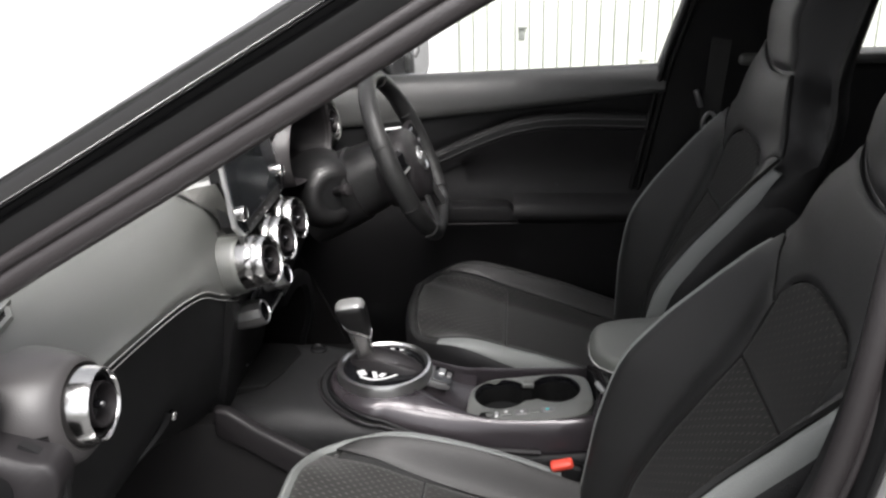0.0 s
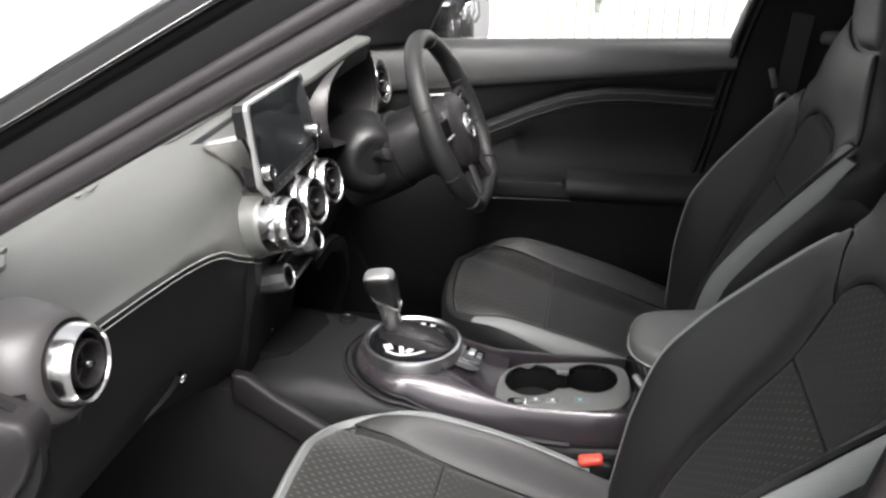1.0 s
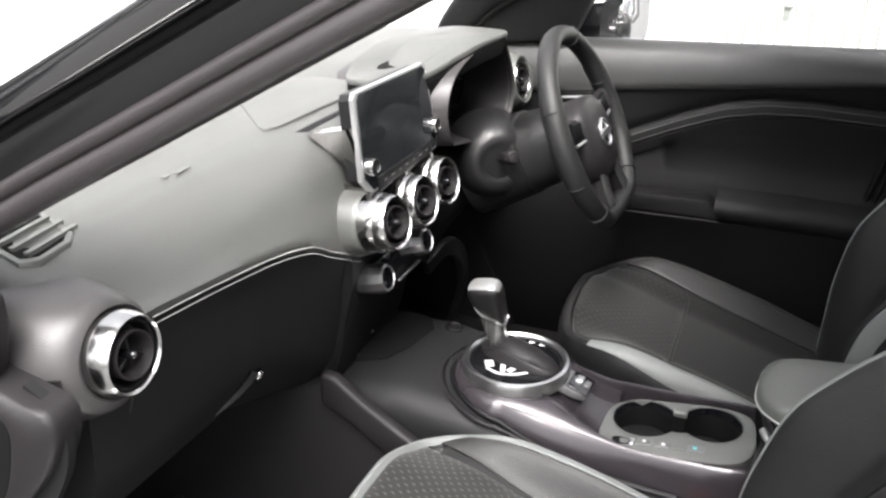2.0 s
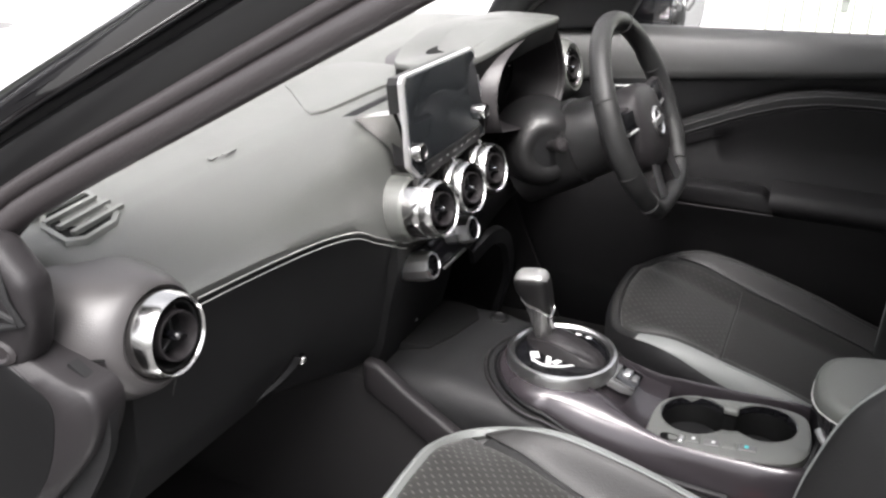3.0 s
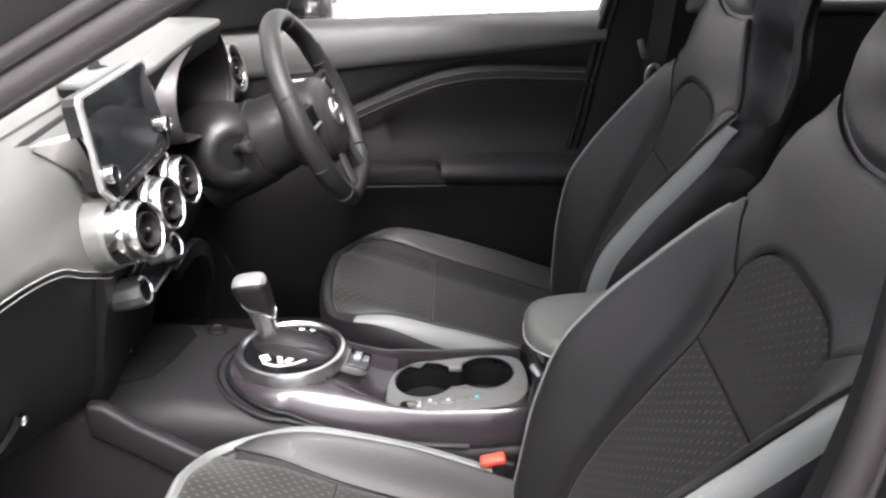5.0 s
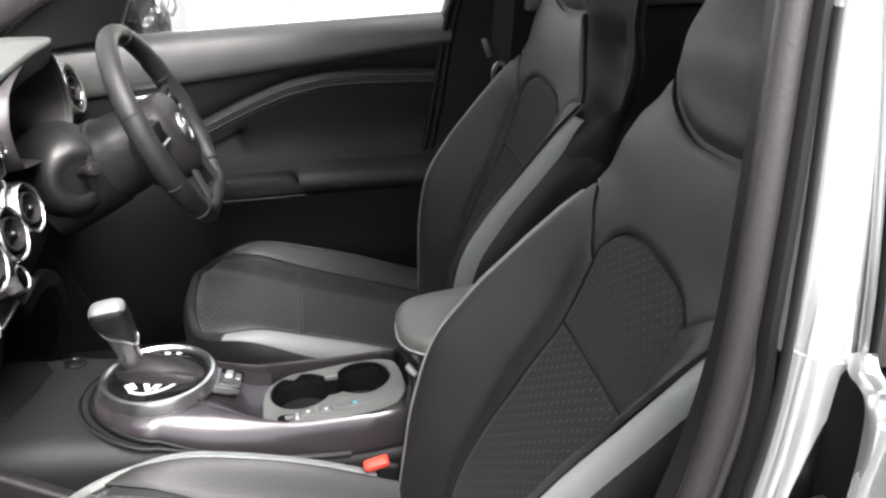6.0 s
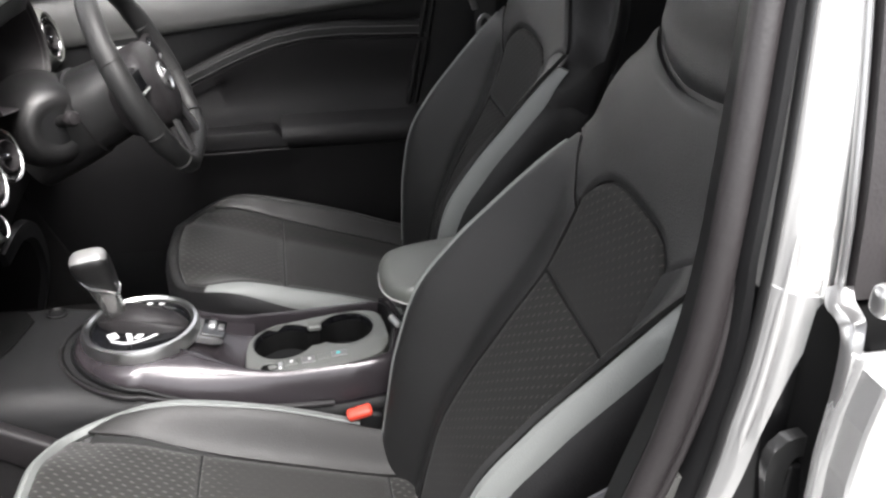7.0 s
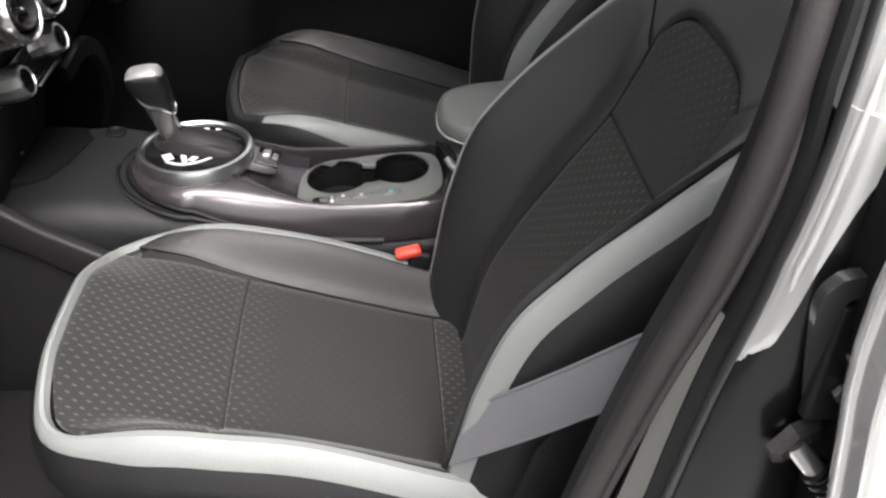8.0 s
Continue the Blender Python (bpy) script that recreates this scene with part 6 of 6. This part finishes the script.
mixp = lambda k: [(o[0] * k + e[0] * (1 - k), o[1] * k + e[1] * (1 - k)) for o, e in zip(outer, eight)]
grow = lambda g, dz: [pt(CX + (a - CX) * g, CYY + (b - CYY) * g, dz) for a, b in eight]
cup_panel = loft("cup_panel", [[pt(a, b, -0.040) for a, b in outer], [pt(a, b, 0.001) for a, b in outer], [pt(a, b, 0.0035) for a, b in mixp(0.92)], [pt(a, b, 0.004) for a, b in mixp(0.30)], [pt(a, b, 0.0035) for a, b in mixp(0.10)], grow(1.0, 0.001), grow(0.985, -0.003), grow(0.97, -0.010)], CUPTRIM, con, "grey satin cup holder panel", sharp=35, caps=False)
loft("well_rim", [grow(1.0, 0.0015), grow(0.985, 0.0012), grow(0.965, -0.004), grow(0.955, -0.012), grow(0.985, -0.012)], GLOSS, con, "glossy black rim inside the wells", sharp=40, wrap=True)
loft("cup_well", [grow(0.98, -0.006), grow(0.95, -0.012), grow(0.88, -0.075), grow(0.2, -0.077)], VOID, con, "black double cup well", sharp=50, mouth=True)
block("well_bridge", (0.022, 0.018, 0.010), pose(CX, CYY + 0.028, CZ + 0.000), CUPTRIM, con, "grey bridge between the wells", bevel=0.003)
# small switches on the panel
lathe("oval_slot", [(0.010, 0), (0.010, 0.0012), (0.0088, 0.0016), (0.0075, -0.003), (0, -0.003)], pt(0.203, -0.083, 0.0036), (0, 0, 1), VOID, con, "black oval recess", n=32, squash=(1.45, 0.85))
block("slot_cap", (0.007, 0.016, 0.005), pose(0.219, -0.083, CZ + SL * (0.219 - CX) + 0.0045, 0, -3.4, 0), CHROME, con, "bright slot cap", bevel=0.002)
for x, w, m_ in ((0.236, 0.020, CUPTRIM), (0.262, 0.021, GRAPHITE), (0.286, 0.018, CUPTRIM), (0.311, 0.024, GRAPHITE)):
    block("panel_switch", (w, 0.015, 0.006), pose(x, -0.0785 + 0.10 * max(0, x - 0.25), CZ + SL * (x - CX) + 0.0030, 0, -3.4, 3), m_, cup_panel, "small switch", bevel=0.0012)
block("switch_lamp", (0.006, 0.006, 0.001), pose(0.309, -0.0725, CZ + SL * (0.309 - CX) + 0.0066, 0, -3.4, 0), TEAL, cup_panel, "teal switch light", bevel=0.0003, segments=1)
for x in (0.236, 0.264):
    block("switch_mark", (0.005, 0.005, 0.001), pose(x, -0.0775, CZ + SL * (x - CX) + 0.0066, 0, -3.4, 0), PRINT, cup_panel, "pale switch marking", bevel=0.0003, segments=1)
# dished dark floor between the selector and the cups, with the parking brake switches on a satin tongue
floor_secs = []
for x in np.linspace(0.060, 0.178, 14):
    a_lo, a_hi = -near_in(max(x, 0.078)) - 0.004, far_in(max(x, 0.078)) + 0.004
    z_ = float(np.interp(x, [0.06, 0.10, 0.14, 0.178], [0.626, 0.612, 0.592, 0.582]))
    row = [(x, y, z_ + 0.016 * abs(2 * (y - a_lo) / (a_hi - a_lo) - 1) ** 3) for y in np.linspace(a_lo, a_hi, 14)]
    floor_secs.append(row + [(x, a_hi, z_ - 0.05), (x, a_lo, z_ - 0.05)])
loft("switch_floor", floor_secs, PLUM, con, "dark dished floor", sharp=50)
TM = pose(0.108, -0.002, 0.6265, 0, 17, -4)
loft("switch_tongue", [[TM @ Vector((a * k, b * k, z)) for a, b in ((-0.026, -0.028), (0.010, -0.027), (0.027, -0.019), (0.028, 0.018), (0.012, 0.026), (-0.026, 0.028))] for k, z in ((1.0, -0.008), (1.0, 0.0), (0.95, 0.003))], GRAPHITE, con, "satin grey tongue behind the ring", sharp=35)
block("brake_switch_panel", (0.036, 0.046, 0.006), TM @ pose(0.010, 0.002, 0.0035), GLOSS, con, "glossy black switch panel", bevel=0.002)
block("brake_switch", (0.013, 0.019, 0.007), TM @ pose(0.006, 0.006, 0.008, 0, -8, 0), SILVER, con, "silver parking brake switch", bevel=0.0025)
block("hold_switch", (0.010, 0.017, 0.004), TM @ pose(0.020, 0.004, 0.0075), GRAPHITE, con, "dark grey hold switch", bevel=0.0015)
block("end_tab", (0.012, 0.026, 0.020), pose(0.404, -0.050, 0.637, 25, -35, 20), SATIN, con, "bright end tab", bevel=0.004)
lathe("socket_cap", [(0.017, -0.002), (0.017, 0.003), (0.013, 0.0045), (0.011, 0.002), (0, 0.001)], (-0.138, 0.096, 0.6245), (0.1, 0, 1), BLACK, con, "round black socket cover", n=28)

# selector
gr = thing("gear_selector", (0.01, 0, 0.62), "automatic gear selector in a chrome ring", "gear selector")
RC = (0.010, -0.004, 0.652)
lathe("ring", [(0.078, -0.022), (0.088, -0.022), (0.0885, -0.006), (0.086, 0.001), (0.081, 0.002), (0.077, -0.001), (0.0755, -0.008), (0.0755, -0.022)], RC, (0, 0, 1), CHROME, gr, "satin chrome ring", n=96)
lathe("plate", [(0.076, -0.03), (0.076, -0.007), (0, -0.007)], RC, (0, 0, 1), GLOSS, gr, "glossy black plate", n=72)
lathe("plate_rim", [(0.0765, -0.010), (0.0765, -0.0045), (0.0745, -0.0035), (0.0725, -0.0045), (0.0725, -0.010)], RC, (0, 0, 1), BLACK, gr, "thin black inner rim", n=72)
sl_top = []
for x, wd, hh in ((-0.070, 0.008, 0.003), (-0.062, 0.020, 0.010), (-0.045, 0.030, 0.021), (-0.025, 0.034, 0.029), (0.0, 0.034, 0.027), (0.030, 0.031, 0.021), (0.055, 0.024, 0.013), (0.069, 0.013, 0.004), (0.0725, 0.006, 0.001)):
    y = 0.026 - 0.26 * (x + 0.045)
    sl_top.append([(RC[0] + x, RC[1] + y + v * wd, RC[2] - 0.0068 + hz) for v, hz in ((-1.08, 0.0), (-1.02, hh * 0.5), (-0.90, hh * 0.72), (-0.72, hh * 0.60), (-0.55, hh * 0.80), (-0.2, hh), (0.3, hh * 0.96), (0.7, hh * 0.75), (0.95, hh * 0.4), (1, 0))])
loft("gaiter_slide", sl_top, HARD, gr, "dark grey sliding cover with a ridged edge", sharp=60)
# bright inlay on the gate: a curved rail with short fingers
inlay = lambda name, pts, w, lab: sweep(name, curve([(a, b, RC[2] - 0.0064) for a, b in pts], 12), [(-w, -0.0006), (w, -0.0006), (w, 0.0006), (-w, 0.0006)], PRINT, gr, lab)
inlay("gate_rail", [(-0.029, -0.040), (-0.006, -0.049), (0.020, -0.042), (0.040, -0.027)], 0.0022, "pale curved gate rail")
for p_, w_2 in ((((-0.033, -0.018), (-0.025, -0.034)), 0.0070), (((-0.008, -0.016), (-0.001, -0.042)), 0.0040), (((0.015, -0.022), (0.007, -0.038)), 0.0046)):
    inlay("gate_finger", p_, w_2, "pale gate finger")
block("gate_mark", (0.015, 0.010, 0.0008), pose(0.059, -0.020, RC[2] - 0.0062, 0, 0, 20), PRINT, gr, "pale gate marking", bevel=0.0002, segments=1)
for x, y in ((0.016, 0.066), (0.035, 0.063)):
    block("gate_mark", (0.009, 0.007, 0.0008), pose(x, y, RC[2] - 0.0062, 0, 0, 20), PRINT, gr, "pale gate marking", bevel=0.0002, segments=1)
L0, L1 = Vector((-0.026, 0.016, 0.662)), Vector((-0.046, -0.014, 0.779))
la, ls, lw = frame_of(L1 - L0, (0, 1, 0))


def lever(k, rx, ry, slant=0.0, e=0.55, n=36):
    c = L0.lerp(L1, k)
    f = Vector((0, 1, 0)).cross(la).normalized()
    g = la.cross(f).normalized()
    return [c + f * (rx * math.copysign(abs(math.cos(q)) ** e, math.cos(q))) + g * (ry * math.copysign(abs(math.sin(q)) ** e, math.sin(q))) - la * (slant * math.cos(q)) for q in np.linspace(0, 2 * math.pi, n, endpoint=False)]


loft("shaft", [lever(-0.08, 0.0185, 0.014), lever(0.05, 0.0165, 0.0135), lever(0.22, 0.0165, 0.0140), lever(0.42, 0.0185, 0.0155, 0.012), lever(0.56, 0.0205, 0.0165, 0.022)], SHAFT, gr, "dark satin shaft", sharp=60)
loft("shaft_trim", [lever(0.545, 0.0195, 0.0155, 0.022), lever(0.545, 0.0222, 0.0182, 0.022), lever(0.575, 0.0232, 0.0188, 0.022), lever(0.58, 0.019, 0.015, 0.022)], CHROME, gr, "bright edge line", sharp=40)
knob = loft("knob", [lever(0.575, 0.0195, 0.0165, 0.022), lever(0.60, 0.0230, 0.0186, 0.021), lever(0.72, 0.0258, 0.0200, 0.012), lever(0.85, 0.0278, 0.0208, 0.003), lever(0.94, 0.0274, 0.0204), lever(1.00, 0.0245, 0.0180), lever(1.03, 0.0185, 0.0130)], COLUMN, gr, "black leather knob", sharp=70)
loft("knob_cap", [lever(0.945, 0.0272, 0.0172), lever(0.995, 0.0258, 0.0172), lever(1.032, 0.0212, 0.0138), lever(1.050, 0.0115, 0.0075)], SATIN, knob, "satin grey knob cap", sharp=60)

arm = thing("armrest", (0.50, -0.03, 0.62), "grey-black padded armrest with pale stitching", "armrest")
AO = [(0.378, -0.085), (0.380, -0.045), (0.390, -0.020), (0.41, -0.005), (0.46, 0.004), (0.66, 0.010), (0.66, -0.150), (0.44, -0.148), (0.40, -0.135), (0.383, -0.11)]
oc = resample(AO, 60)
ax0, ay0 = 0.52, -0.07
lev = lambda k, z: [(ax0 + (a - ax0) * k, ay0 + (b - ay0) * (k if k < 1 else 1), z + 0.05 * (a - 0.38)) for a, b in oc]
rest = loft("pad", [lev(0.94, 0.717), lev(0.985, 0.720), lev(1.0, 0.728), lev(0.997, 0.737), lev(0.970, 0.745), lev(0.88, 0.750), lev(0.4, 0.752)], ARMGREY, arm, "padded grey-black lid", sharp=60)
sweep("stitching", lev(1.003, 0.7235), ring2(6, 0.0010), THREAD, rest, "pale stitching", closed=True)
loft("base", [lev(0.70, 0.58), lev(0.74, 0.66), lev(0.82, 0.700), lev(0.86, 0.719)], BLACK, arm, "black armrest base")
